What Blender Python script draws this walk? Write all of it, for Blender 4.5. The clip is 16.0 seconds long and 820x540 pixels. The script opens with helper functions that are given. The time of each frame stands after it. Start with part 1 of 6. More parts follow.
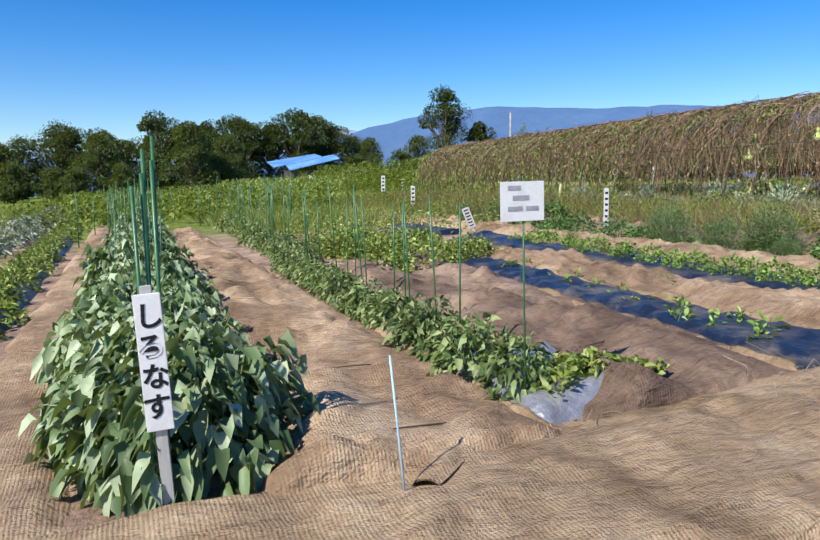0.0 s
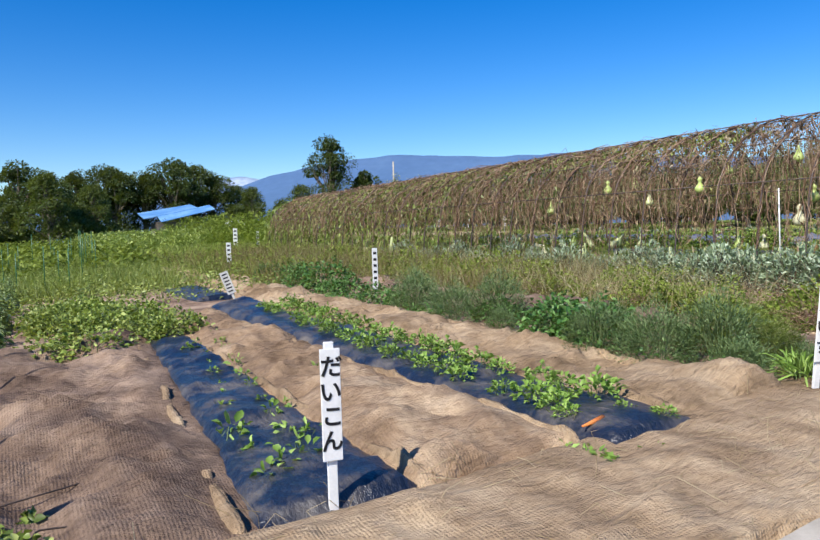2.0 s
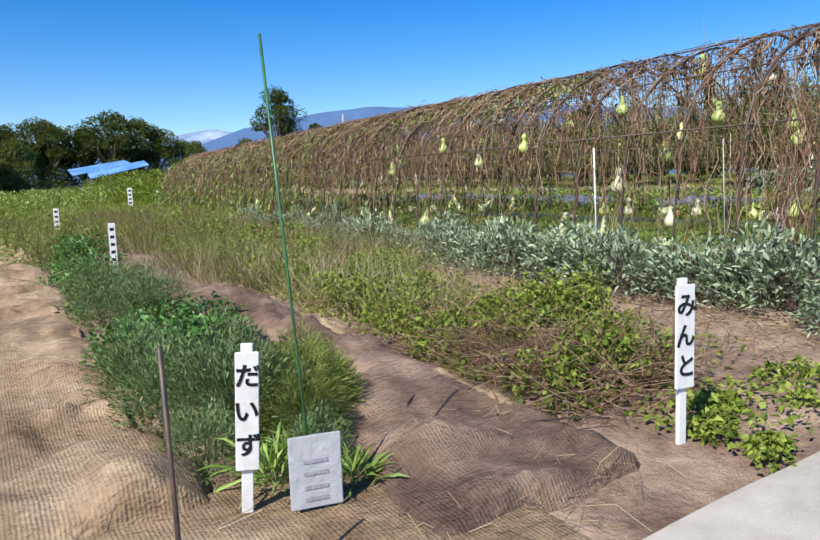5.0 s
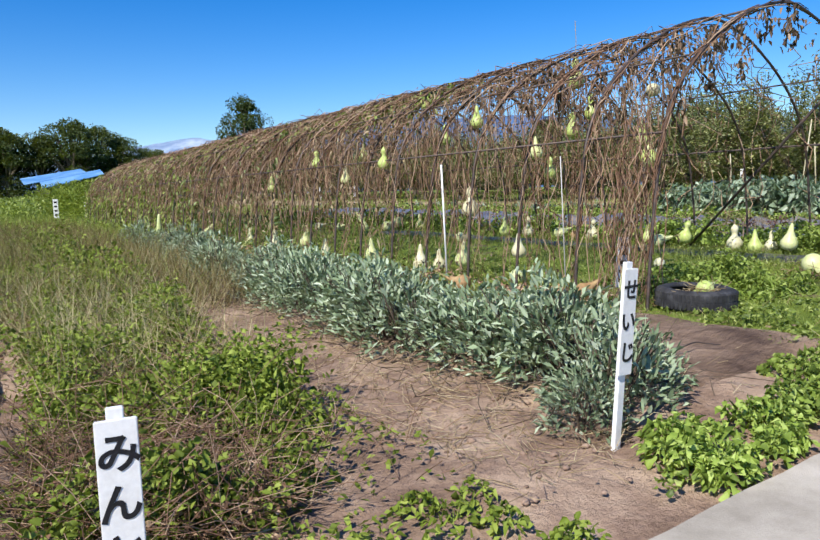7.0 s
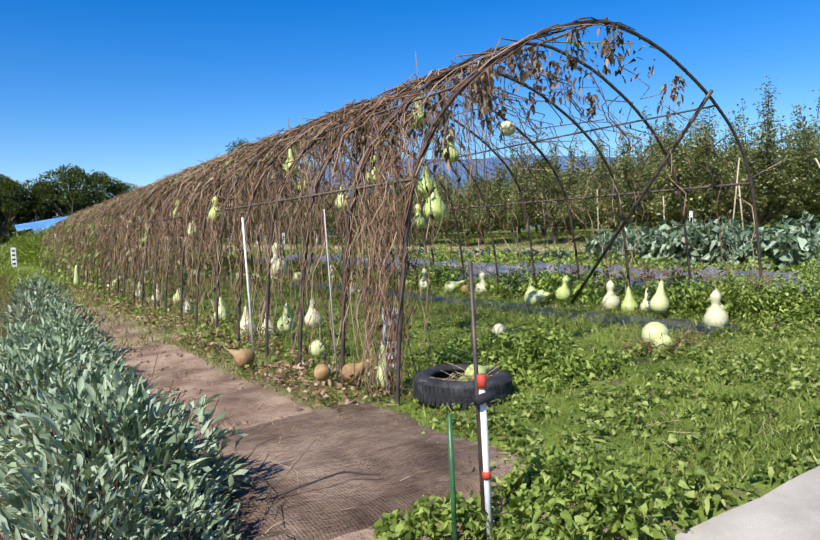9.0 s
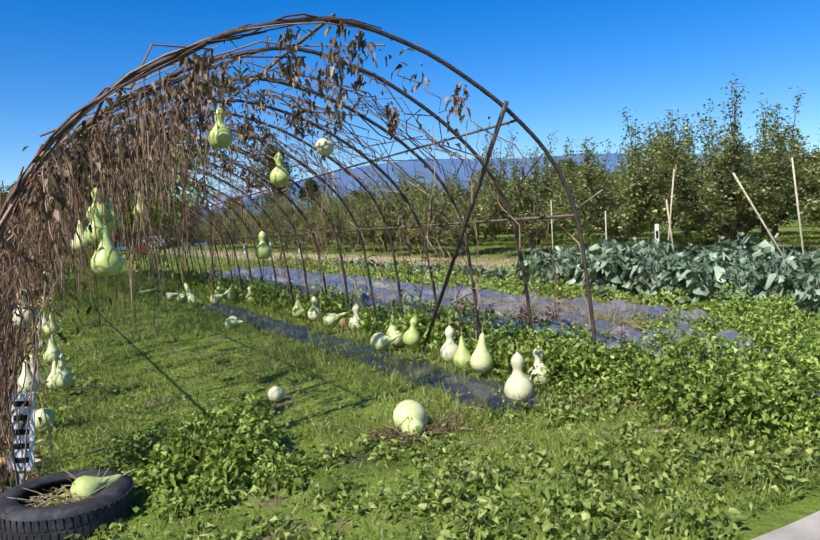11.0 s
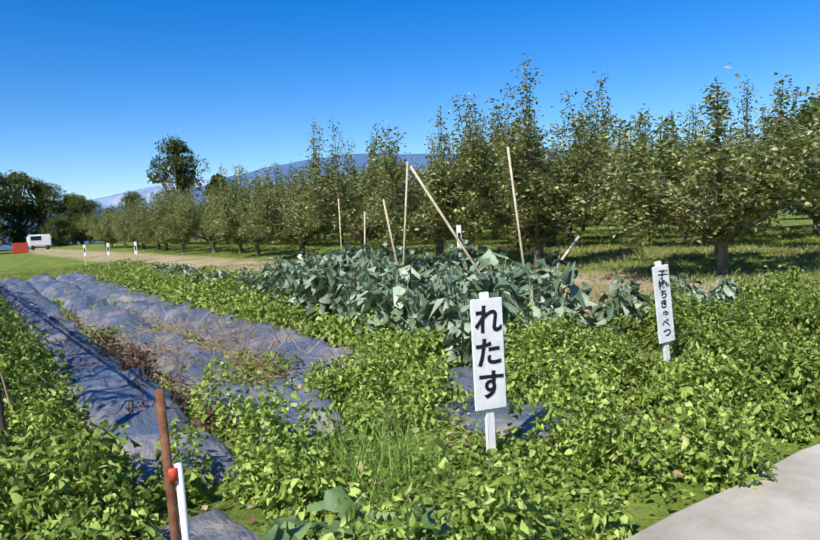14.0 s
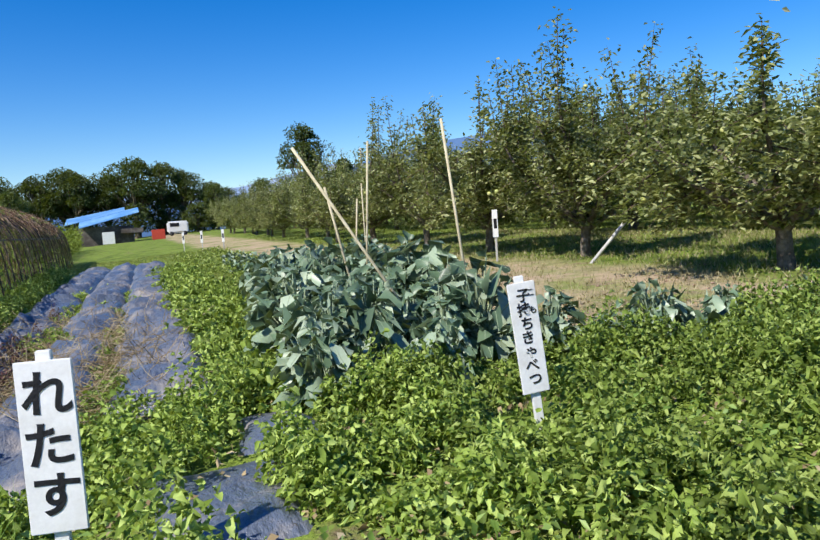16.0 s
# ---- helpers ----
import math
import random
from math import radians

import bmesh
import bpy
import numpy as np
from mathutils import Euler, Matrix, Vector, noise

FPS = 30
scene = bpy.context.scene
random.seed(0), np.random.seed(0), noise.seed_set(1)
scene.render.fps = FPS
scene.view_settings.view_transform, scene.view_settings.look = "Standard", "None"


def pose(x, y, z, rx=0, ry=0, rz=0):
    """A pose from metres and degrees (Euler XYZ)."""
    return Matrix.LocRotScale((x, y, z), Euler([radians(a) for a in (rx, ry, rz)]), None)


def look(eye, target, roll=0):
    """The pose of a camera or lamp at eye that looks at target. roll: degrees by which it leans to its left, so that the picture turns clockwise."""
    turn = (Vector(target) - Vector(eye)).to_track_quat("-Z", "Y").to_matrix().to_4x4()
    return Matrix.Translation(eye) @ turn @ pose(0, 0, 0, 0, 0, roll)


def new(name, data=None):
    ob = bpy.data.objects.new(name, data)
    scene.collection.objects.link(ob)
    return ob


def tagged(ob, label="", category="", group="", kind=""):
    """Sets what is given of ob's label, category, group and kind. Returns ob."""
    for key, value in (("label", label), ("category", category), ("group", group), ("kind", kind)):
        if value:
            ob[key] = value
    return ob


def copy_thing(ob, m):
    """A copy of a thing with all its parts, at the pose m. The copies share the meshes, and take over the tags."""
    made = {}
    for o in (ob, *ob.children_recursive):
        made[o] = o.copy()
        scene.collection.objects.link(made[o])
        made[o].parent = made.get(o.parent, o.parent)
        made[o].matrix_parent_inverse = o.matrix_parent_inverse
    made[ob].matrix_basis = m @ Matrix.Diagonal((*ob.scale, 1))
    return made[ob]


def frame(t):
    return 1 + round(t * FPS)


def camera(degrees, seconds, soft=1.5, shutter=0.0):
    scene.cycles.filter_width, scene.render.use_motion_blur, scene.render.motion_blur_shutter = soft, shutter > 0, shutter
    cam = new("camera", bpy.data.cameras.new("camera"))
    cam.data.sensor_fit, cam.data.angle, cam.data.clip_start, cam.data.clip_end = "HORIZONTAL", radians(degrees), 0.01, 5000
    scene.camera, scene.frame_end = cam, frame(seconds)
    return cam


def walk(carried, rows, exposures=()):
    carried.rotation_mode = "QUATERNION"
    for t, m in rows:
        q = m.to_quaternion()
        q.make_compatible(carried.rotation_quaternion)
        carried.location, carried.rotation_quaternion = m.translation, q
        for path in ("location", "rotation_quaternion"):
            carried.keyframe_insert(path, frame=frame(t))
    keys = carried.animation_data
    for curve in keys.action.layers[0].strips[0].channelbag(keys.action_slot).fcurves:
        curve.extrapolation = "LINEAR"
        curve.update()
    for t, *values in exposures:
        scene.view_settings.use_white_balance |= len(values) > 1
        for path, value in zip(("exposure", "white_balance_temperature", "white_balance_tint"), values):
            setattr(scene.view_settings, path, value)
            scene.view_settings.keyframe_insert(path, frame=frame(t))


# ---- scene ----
cam = camera(60.5, 16.0)
PATH = [
    (0, (-0.084, 0.068, 1.346), (0.674, 1.905, 1.122), -0.8),
    (0.5, (0.655, 0.043, 1.41), (1.433, 1.878, 1.25), -1.7),
    (1, (1.392, 0.035, 1.464), (2.171, 1.87, 1.307), -1.5),
    (1.5, (2.11, 0.02, 1.494), (2.948, 1.831, 1.357), -1.9),
    (2, (2.823, -0.058, 1.551), (3.826, 1.669, 1.453), -1.7),
    (2.5, (3.526, -0.04, 1.578), (4.657, 1.608, 1.523), -1.0),
    (3, (4.214, -0.069, 1.591), (5.366, 1.566, 1.555), -0.5),
    (3.2, (4.477, -0.07, 1.575), (5.618, 1.572, 1.535), -0.2),
    (5.3, (7.281, 0.07, 1.712), (8.326, 1.757, 1.469), -2.2),
    (5.5, (7.54, 0.106, 1.708), (8.591, 1.79, 1.465), -2.1),
    (6, (8.146, 0.121, 1.723), (9.212, 1.796, 1.483), -1.5),
    (6.5, (8.776, 0.106, 1.74), (9.851, 1.776, 1.51), -1.3),
    (7, (9.36, 0.056, 1.8), (10.45, 1.719, 1.593), -1.8),
    (7.5, (9.996, -0.07, 1.845), (11.092, 1.595, 1.681), -2.4),
    (8, (10.629, -0.057, 1.876), (11.753, 1.592, 1.749), -2.2),
    (8.2, (10.864, -0.056, 1.876), (11.996, 1.588, 1.761), -2.3),
    (10.3, (14.233, -0.359, 2.118), (15.119, 1.433, 2.041), -2.2),
    (10.5, (14.427, -0.344, 2.18), (15.327, 1.439, 2.092), -2.3),
    (11, (15.117, -0.324, 2.177), (16.056, 1.44, 2.092), -2.7),
    (11.5, (15.777, -0.254, 2.144), (16.8, 1.462, 2.057), -3.0),
    (12, (16.446, -0.217, 2.164), (17.55, 1.447, 2.055), -3.1),
    (12.5, (17.13, -0.213, 2.18), (18.301, 1.403, 2.046), -3.3),
    (13, (17.761, -0.196, 2.181), (18.962, 1.398, 2.048), -3.3),
    (13.5, (18.421, -0.235, 2.195), (19.592, 1.382, 2.075), -3.2),
    (14, (19.142, -0.15, 2.188), (20.231, 1.524, 2.081), -3.0),
    (14.5, (19.861, 0.017, 2.184), (20.84, 1.756, 2.067), -2.2),
    (15, (20.411, 0.021, 2.183), (21.263, 1.826, 2.043), -2.6),
    (15.5, (21.015, 0.048, 2.199), (21.753, 1.9, 2.042), -3.2),
    (16, (21.69, 0.097, 2.197), (22.426, 1.952, 2.057), -4.1),
]
walk(cam, [(t, look(eye, target, roll)) for t, eye, target, roll in PATH])

# world, sun and light
SUN_EL, SUN_AZ = radians(45), math.atan2(-0.90, -0.42)
world = bpy.data.worlds.new("world")
scene.world = world
world.use_nodes = True
wn, wl = world.node_tree.nodes, world.node_tree.links
sky = wn.new("ShaderNodeTexSky")
sky.sky_type, sky.sun_disc, sky.sun_elevation, sky.sun_rotation = "NISHITA", False, SUN_EL, SUN_AZ
sky.air_density, sky.dust_density, sky.ozone_density = 1.0, 0.3, 4.0
rich = wn.new("ShaderNodeHueSaturation")
rich.inputs["Saturation"].default_value, rich.inputs["Hue"].default_value = 1.45, 0.512
wl.new(sky.outputs[0], rich.inputs["Color"])
wl.new(rich.outputs[0], wn["Background"].inputs[0])
wn["Background"].inputs[1].default_value = 0.115
sun_dir = Vector((math.sin(SUN_AZ) * math.cos(SUN_EL), math.cos(SUN_AZ) * math.cos(SUN_EL), math.sin(SUN_EL)))
sun_data = bpy.data.lights.new("sun", "SUN")
sun_data.energy, sun_data.angle, sun_data.color = 4.8, radians(0.5), (1.0, 0.95, 0.87)
sun = new("sun", sun_data)
sun.matrix_world = look(sun_dir * 60, (0, 0, 0))
scene.view_settings.exposure = 0.5

rng = np.random.default_rng(7)


# ---- shape of the land ----
def G(x, y):
    """Height of the ground: the lane climbs to the right, the fields rise a little towards the back."""
    x = min(max(x, -30.0), 32.0)
    return 0.045 * x + 0.012 * min(max(y - 5, 0), 20) + 0.016 * min(max(y - 25, 0), 80)


def Gv(x, y):
    x = np.clip(x, -30, 32)
    return 0.045 * x + 0.012 * np.clip(y - 5, 0, 20) + 0.016 * np.clip(y - 25, 0, 80)


# ---- materials ----
def material(name, rough=0.8, metal=0.0, spec=0.3):
    m = bpy.data.materials.new(name)
    m.use_nodes = True
    b = m.node_tree.nodes["Principled BSDF"]
    b.inputs["Roughness"].default_value, b.inputs["Metallic"].default_value = rough, metal
    b.inputs["Specular IOR Level"].default_value = spec
    return m, m.node_tree.nodes, m.node_tree.links, b


def ramp(n, l, fac, stops):
    r = n.new("ShaderNodeValToRGB")
    while len(r.color_ramp.elements) < len(stops):
        r.color_ramp.elements.new(0.5)
    for e, (p, c) in zip(r.color_ramp.elements, stops):
        e.position, e.color = p, (*c, 1)
    l.new(fac, r.inputs[0])
    return r.outputs[0]


def noise_out(n, l, scale, detail=4, rough=0.6, stretch=None):
    geo = n.new("ShaderNodeNewGeometry")
    src = geo.outputs["Position"]
    if stretch:
        mp = n.new("ShaderNodeMapping")
        mp.inputs["Scale"].default_value = stretch
        l.new(src, mp.inputs[0])
        src = mp.outputs[0]
    t = n.new("ShaderNodeTexNoise")
    t.inputs["Scale"].default_value, t.inputs["Detail"].default_value, t.inputs["Roughness"].default_value = scale, detail, rough
    l.new(src, t.inputs["Vector"])
    return t.outputs[0]


def mixc(n, l, fac, a, b, mode="MIX"):
    m = n.new("ShaderNodeMix")
    m.data_type, m.blend_type = "RGBA", mode
    for sock, v in ((m.inputs[0], fac), (m.inputs[6], a), (m.inputs[7], b)):
        if isinstance(v, (int, float)):
            sock.default_value = v
        elif isinstance(v, tuple):
            sock.default_value = (*v, 1)
        else:
            l.new(v, sock)
    return m.outputs[2]


def bump(n, l, b, height, strength, dist):
    u = n.new("ShaderNodeBump")
    u.inputs["Strength"].default_value, u.inputs["Distance"].default_value = strength, dist
    l.new(height, u.inputs["Height"])
    l.new(u.outputs[0], b.inputs["Normal"])


def leaf_mat(name, dark, mid, light, rough=0.55, glow_through=0.25, spec=0.35):
    """Leaves: every leaf its own tint, a little light passing through."""
    m, n, l, b = material(name, rough, 0, spec)
    geo = n.new("ShaderNodeNewGeometry")
    obi = n.new("ShaderNodeObjectInfo")
    col = ramp(n, l, geo.outputs["Random Per Island"], [(0.0, dark), (0.55, mid), (1.0, light)])
    val = n.new("ShaderNodeMapRange")
    val.inputs[3].default_value, val.inputs[4].default_value = 0.82, 1.18
    l.new(obi.outputs["Random"], val.inputs[0])
    hsv = n.new("ShaderNodeHueSaturation")
    l.new(val.outputs[0], hsv.inputs["Value"])
    l.new(col, hsv.inputs["Color"])
    col2 = mixc(n, l, noise_out(n, l, 45, 3), hsv.outputs[0], (0.0, 0.0, 0.0))
    blot = mixc(n, l, 0.3, hsv.outputs[0], col2)
    l.new(blot, b.inputs["Base Color"])
    tr = n.new("ShaderNodeBsdfTranslucent")
    l.new(mixc(n, l, 0.45, blot, (0.42, 0.5, 0.03)), tr.inputs[0])
    mx = n.new("ShaderNodeMixShader")
    mx.inputs[0].default_value = glow_through
    l.new(b.outputs[0], mx.inputs[1])
    l.new(tr.outputs[0], mx.inputs[2])
    l.new(mx.outputs[0], n["Material Output"].inputs[0])
    return m


def surf_mat(name, a, b_, c, scale=6.0, rough=0.85, fine=90.0, bump_s=0.4, bump_d=0.01, spec=0.25, metal=0.0, stretch=None):
    m, n, l, b = material(name, rough, metal, spec)
    big = noise_out(n, l, scale, 5, 0.65, stretch)
    col = ramp(n, l, big, [(0.3, a), (0.5, b_), (0.7, c)])
    f = noise_out(n, l, fine, 3, 0.6, stretch)
    l.new(mixc(n, l, 0.5, col, mixc(n, l, f, (0.55, 0.55, 0.55), (1, 1, 1)), "MULTIPLY"), b.inputs["Base Color"])
    bump(n, l, b, f, bump_s, bump_d)
    return m


M_EGG = leaf_mat("wilted_eggplant_leaf", (0.05, 0.09, 0.03), (0.2, 0.3, 0.12), (0.54, 0.64, 0.4), 0.5, 0.2)
M_SILVER = leaf_mat("silvery_leaf", (0.12, 0.16, 0.08), (0.32, 0.37, 0.24), (0.58, 0.6, 0.48), 0.6, 0.15)
M_BEAN = leaf_mat("pepper_leaf", (0.05, 0.09, 0.025), (0.16, 0.24, 0.07), (0.4, 0.47, 0.2), 0.45, 0.25)
M_FRESH = leaf_mat("fresh_green_leaf", (0.08, 0.125, 0.02), (0.25, 0.335, 0.065), (0.52, 0.59, 0.18), 0.45, 0.3)
M_DEEP = leaf_mat("deep_green_leaf", (0.03, 0.09, 0.02), (0.09, 0.21, 0.045), (0.2, 0.35, 0.1), 0.4, 0.2)
M_SEED = leaf_mat("radish_leaf", (0.12, 0.22, 0.03), (0.26, 0.42, 0.08), (0.42, 0.58, 0.16), 0.5, 0.3)
M_ROSE = leaf_mat("needle_shrub_leaf", (0.05, 0.1, 0.03), (0.13, 0.2, 0.07), (0.24, 0.33, 0.14), 0.6, 0.15)
M_MINT = leaf_mat("mint_leaf", (0.09, 0.125, 0.02), (0.2, 0.27, 0.035), (0.36, 0.43, 0.09), 0.6, 0.25, 0.2)
M_SAGE = leaf_mat("sage_leaf", (0.1, 0.15, 0.08), (0.29, 0.38, 0.22), (0.52, 0.6, 0.43), 0.7, 0.15)
M_SQUASH = leaf_mat("squash_leaf", (0.1, 0.18, 0.06), (0.2, 0.32, 0.11), (0.32, 0.45, 0.17), 0.5, 0.3)
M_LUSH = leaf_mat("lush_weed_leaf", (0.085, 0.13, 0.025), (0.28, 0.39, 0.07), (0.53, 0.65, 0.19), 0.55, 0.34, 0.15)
M_KALE = leaf_mat("kale_leaf", (0.05, 0.09, 0.05), (0.16, 0.245, 0.14), (0.46, 0.55, 0.39), 0.42, 0.12, 0.45)
M_APPLE = leaf_mat("apple_leaf", (0.06, 0.08, 0.025), (0.22, 0.25, 0.09), (0.48, 0.49, 0.24), 0.45, 0.3)
M_WOOD = leaf_mat("woodland_leaf", (0.016, 0.03, 0.008), (0.04, 0.065, 0.015), (0.085, 0.125, 0.032), 0.6, 0.2)
M_WOODL = leaf_mat("light_woodland_leaf", (0.03, 0.05, 0.01), (0.075, 0.11, 0.022), (0.15, 0.19, 0.05), 0.6, 0.2)
M_DRY = leaf_mat("dry_vine", (0.12, 0.066, 0.04), (0.31, 0.185, 0.12), (0.58, 0.42, 0.28), 0.8, 0.12, 0.15)
M_DEAD = leaf_mat("withered_leaf", (0.06, 0.04, 0.03), (0.17, 0.115, 0.08), (0.34, 0.25, 0.175), 0.85, 0.1, 0.1)
M_STRAW = leaf_mat("straw_stem", (0.24, 0.17, 0.09), (0.42, 0.32, 0.18), (0.62, 0.52, 0.33), 0.8, 0.1, 0.15)
M_GRASS = leaf_mat("grass_blade", (0.1, 0.13, 0.025), (0.235, 0.29, 0.055), (0.45, 0.5, 0.15), 0.5, 0.3)
M_DRYGRASS = leaf_mat("dry_grass_blade", (0.24, 0.2, 0.09), (0.42, 0.36, 0.18), (0.62, 0.55, 0.32), 0.7, 0.2)
M_WEEDTOP = leaf_mat("weed_seed_head", (0.1, 0.075, 0.03), (0.24, 0.185, 0.08), (0.4, 0.33, 0.16), 0.8, 0.15, 0.1)
M_PURPLE = leaf_mat("purple_leaf", (0.05, 0.015, 0.02), (0.13, 0.05, 0.06), (0.24, 0.12, 0.09), 0.6, 0.1)
M_TWIG = surf_mat("twig", (0.06, 0.045, 0.03), (0.11, 0.08, 0.055), (0.17, 0.13, 0.10), 5, 0.85)
M_STEM = surf_mat("green_stem", (0.10, 0.14, 0.05), (0.15, 0.2, 0.08), (0.2, 0.26, 0.12), 9, 0.6)
M_RIB = surf_mat("pale_leaf_rib", (0.28, 0.36, 0.22), (0.36, 0.44, 0.28), (0.44, 0.52, 0.36), 9, 0.6)
M_BARK = surf_mat("bark", (0.08, 0.065, 0.05), (0.16, 0.13, 0.10), (0.28, 0.25, 0.21), 7, 0.9, 50, 0.8, 0.02)
M_PIPE = surf_mat("rusty_steel_pipe", (0.05, 0.04, 0.035), (0.09, 0.07, 0.06), (0.17, 0.10, 0.07), 12, 0.55, 120, 0.3, 0.002, 0.5, 0.4)
M_WHITE = surf_mat("weathered_white_paint", (0.70, 0.69, 0.66), (0.80, 0.80, 0.78), (0.84, 0.84, 0.83), 9, 0.6, 60, 0.15, 0.002, 0.4)
M_GREYWOOD = surf_mat("bare_grey_stake", (0.34, 0.33, 0.31), (0.48, 0.47, 0.44), (0.60, 0.58, 0.54), 14, 0.8, 90, 0.5, 0.003, 0.2, 0, (1, 1, 0.15))
M_INK = surf_mat("black_brush_ink", (0.01, 0.01, 0.01), (0.015, 0.015, 0.018), (0.02, 0.02, 0.02), 20, 0.5)
M_GREENPOLE = surf_mat("green_coated_pole", (0.02, 0.09, 0.03), (0.035, 0.13, 0.045), (0.05, 0.17, 0.06), 15, 0.4, 60, 0.2, 0.002, 0.5)
M_BAMBOO = surf_mat("pale_bamboo", (0.40, 0.34, 0.20), (0.52, 0.46, 0.30), (0.62, 0.57, 0.40), 10, 0.6)
M_REDPAINT = surf_mat("red_paint", (0.45, 0.05, 0.03), (0.55, 0.07, 0.04), (0.6, 0.10, 0.06), 12, 0.5)
M_RUST = surf_mat("rust", (0.10, 0.04, 0.02), (0.17, 0.07, 0.035), (0.24, 0.12, 0.06), 20, 0.85)
M_RUBBER = surf_mat("dusty_rubber", (0.02, 0.02, 0.022), (0.035, 0.035, 0.038), (0.08, 0.08, 0.085), 10, 0.75)
M_GOURD = surf_mat("pale_gourd_skin", (0.5, 0.56, 0.2), (0.62, 0.66, 0.31), (0.71, 0.71, 0.43), 7, 0.45, 40, 0.15, 0.003, 0.45)
M_GOURDG = surf_mat("green_gourd_skin", (0.36, 0.47, 0.10), (0.48, 0.57, 0.17), (0.60, 0.64, 0.28), 9, 0.42, 40, 0.15, 0.003, 0.45)
M_GOURDW = surf_mat("cream_gourd_skin", (0.5, 0.46, 0.26), (0.64, 0.61, 0.38), (0.74, 0.71, 0.5), 8, 0.5, 40, 0.15, 0.003, 0.4)
M_GOURDD = surf_mat("dried_brown_gourd_skin", (0.22, 0.12, 0.05), (0.38, 0.24, 0.11), (0.52, 0.38, 0.2), 9, 0.6, 40, 0.2, 0.004, 0.3)
M_APPLEFRUIT = surf_mat("green_apple_skin", (0.36, 0.42, 0.12), (0.5, 0.52, 0.18), (0.6, 0.55, 0.25), 9, 0.35)
M_CONC = surf_mat("worn_concrete", (0.32, 0.285, 0.23), (0.45, 0.405, 0.335), (0.56, 0.51, 0.43), 2.2, 0.9, 110, 0.35, 0.006)
M_ROAD = surf_mat("grey_lane_surface", (0.22, 0.20, 0.18), (0.28, 0.26, 0.24), (0.34, 0.32, 0.29), 1.2, 0.92, 150, 0.5, 0.006)
M_CLOD = surf_mat("soil_clod", (0.18, 0.12, 0.085), (0.3, 0.205, 0.15), (0.42, 0.3, 0.22), 9, 0.95)
M_BLUE = surf_mat("blue_sheet", (0.06, 0.20, 0.46), (0.12, 0.29, 0.56), (0.24, 0.44, 0.68), 0.5, 0.5, 20, 0.3, 0.02, 0.4)
M_SHEDWALL = surf_mat("weathered_shed_board", (0.06, 0.05, 0.045), (0.11, 0.09, 0.08), (0.2, 0.18, 0.16), 1.5, 0.9)
M_FOIL = surf_mat("silver_mulch_film", (0.3, 0.3, 0.31), (0.42, 0.42, 0.43), (0.55, 0.55, 0.55), 6, 0.35, 12, 0.7, 0.03, 0.6, 0.6)
M_CARROT = surf_mat("orange_root", (0.75, 0.2, 0.04), (0.8, 0.25, 0.06), (0.85, 0.32, 0.10), 12, 0.5)


def film_mat(name, a, b_, rough, blue):
    """Thin crinkled plastic over soil, with dust on it."""
    m, n, l, b = material(name, rough, 0, 0.6)
    dust = noise_out(n, l, 2.3, 6, 0.7)
    d = ramp(n, l, dust, [(0.47, (0, 0, 0)), (0.72, (1, 1, 1))])
    l.new(mixc(n, l, d, a, b_), b.inputs["Base Color"])
    r = n.new("ShaderNodeMapRange")
    r.inputs[3].default_value, r.inputs[4].default_value = rough, 0.75
    l.new(d, r.inputs[0])
    l.new(r.outputs[0], b.inputs["Roughness"])
    bump(n, l, b, noise_out(n, l, 7, 5, 0.6, (1.6, 0.8, 1)), 0.9, 0.05)
    return m


M_BLACK = film_mat("black_mulch_film", (0.012, 0.017, 0.03), (0.15, 0.13, 0.11), 0.3, True)
M_GREYFILM = film_mat("grey_purple_mulch_film", (0.095, 0.115, 0.155), (0.32, 0.28, 0.24), 0.3, True)


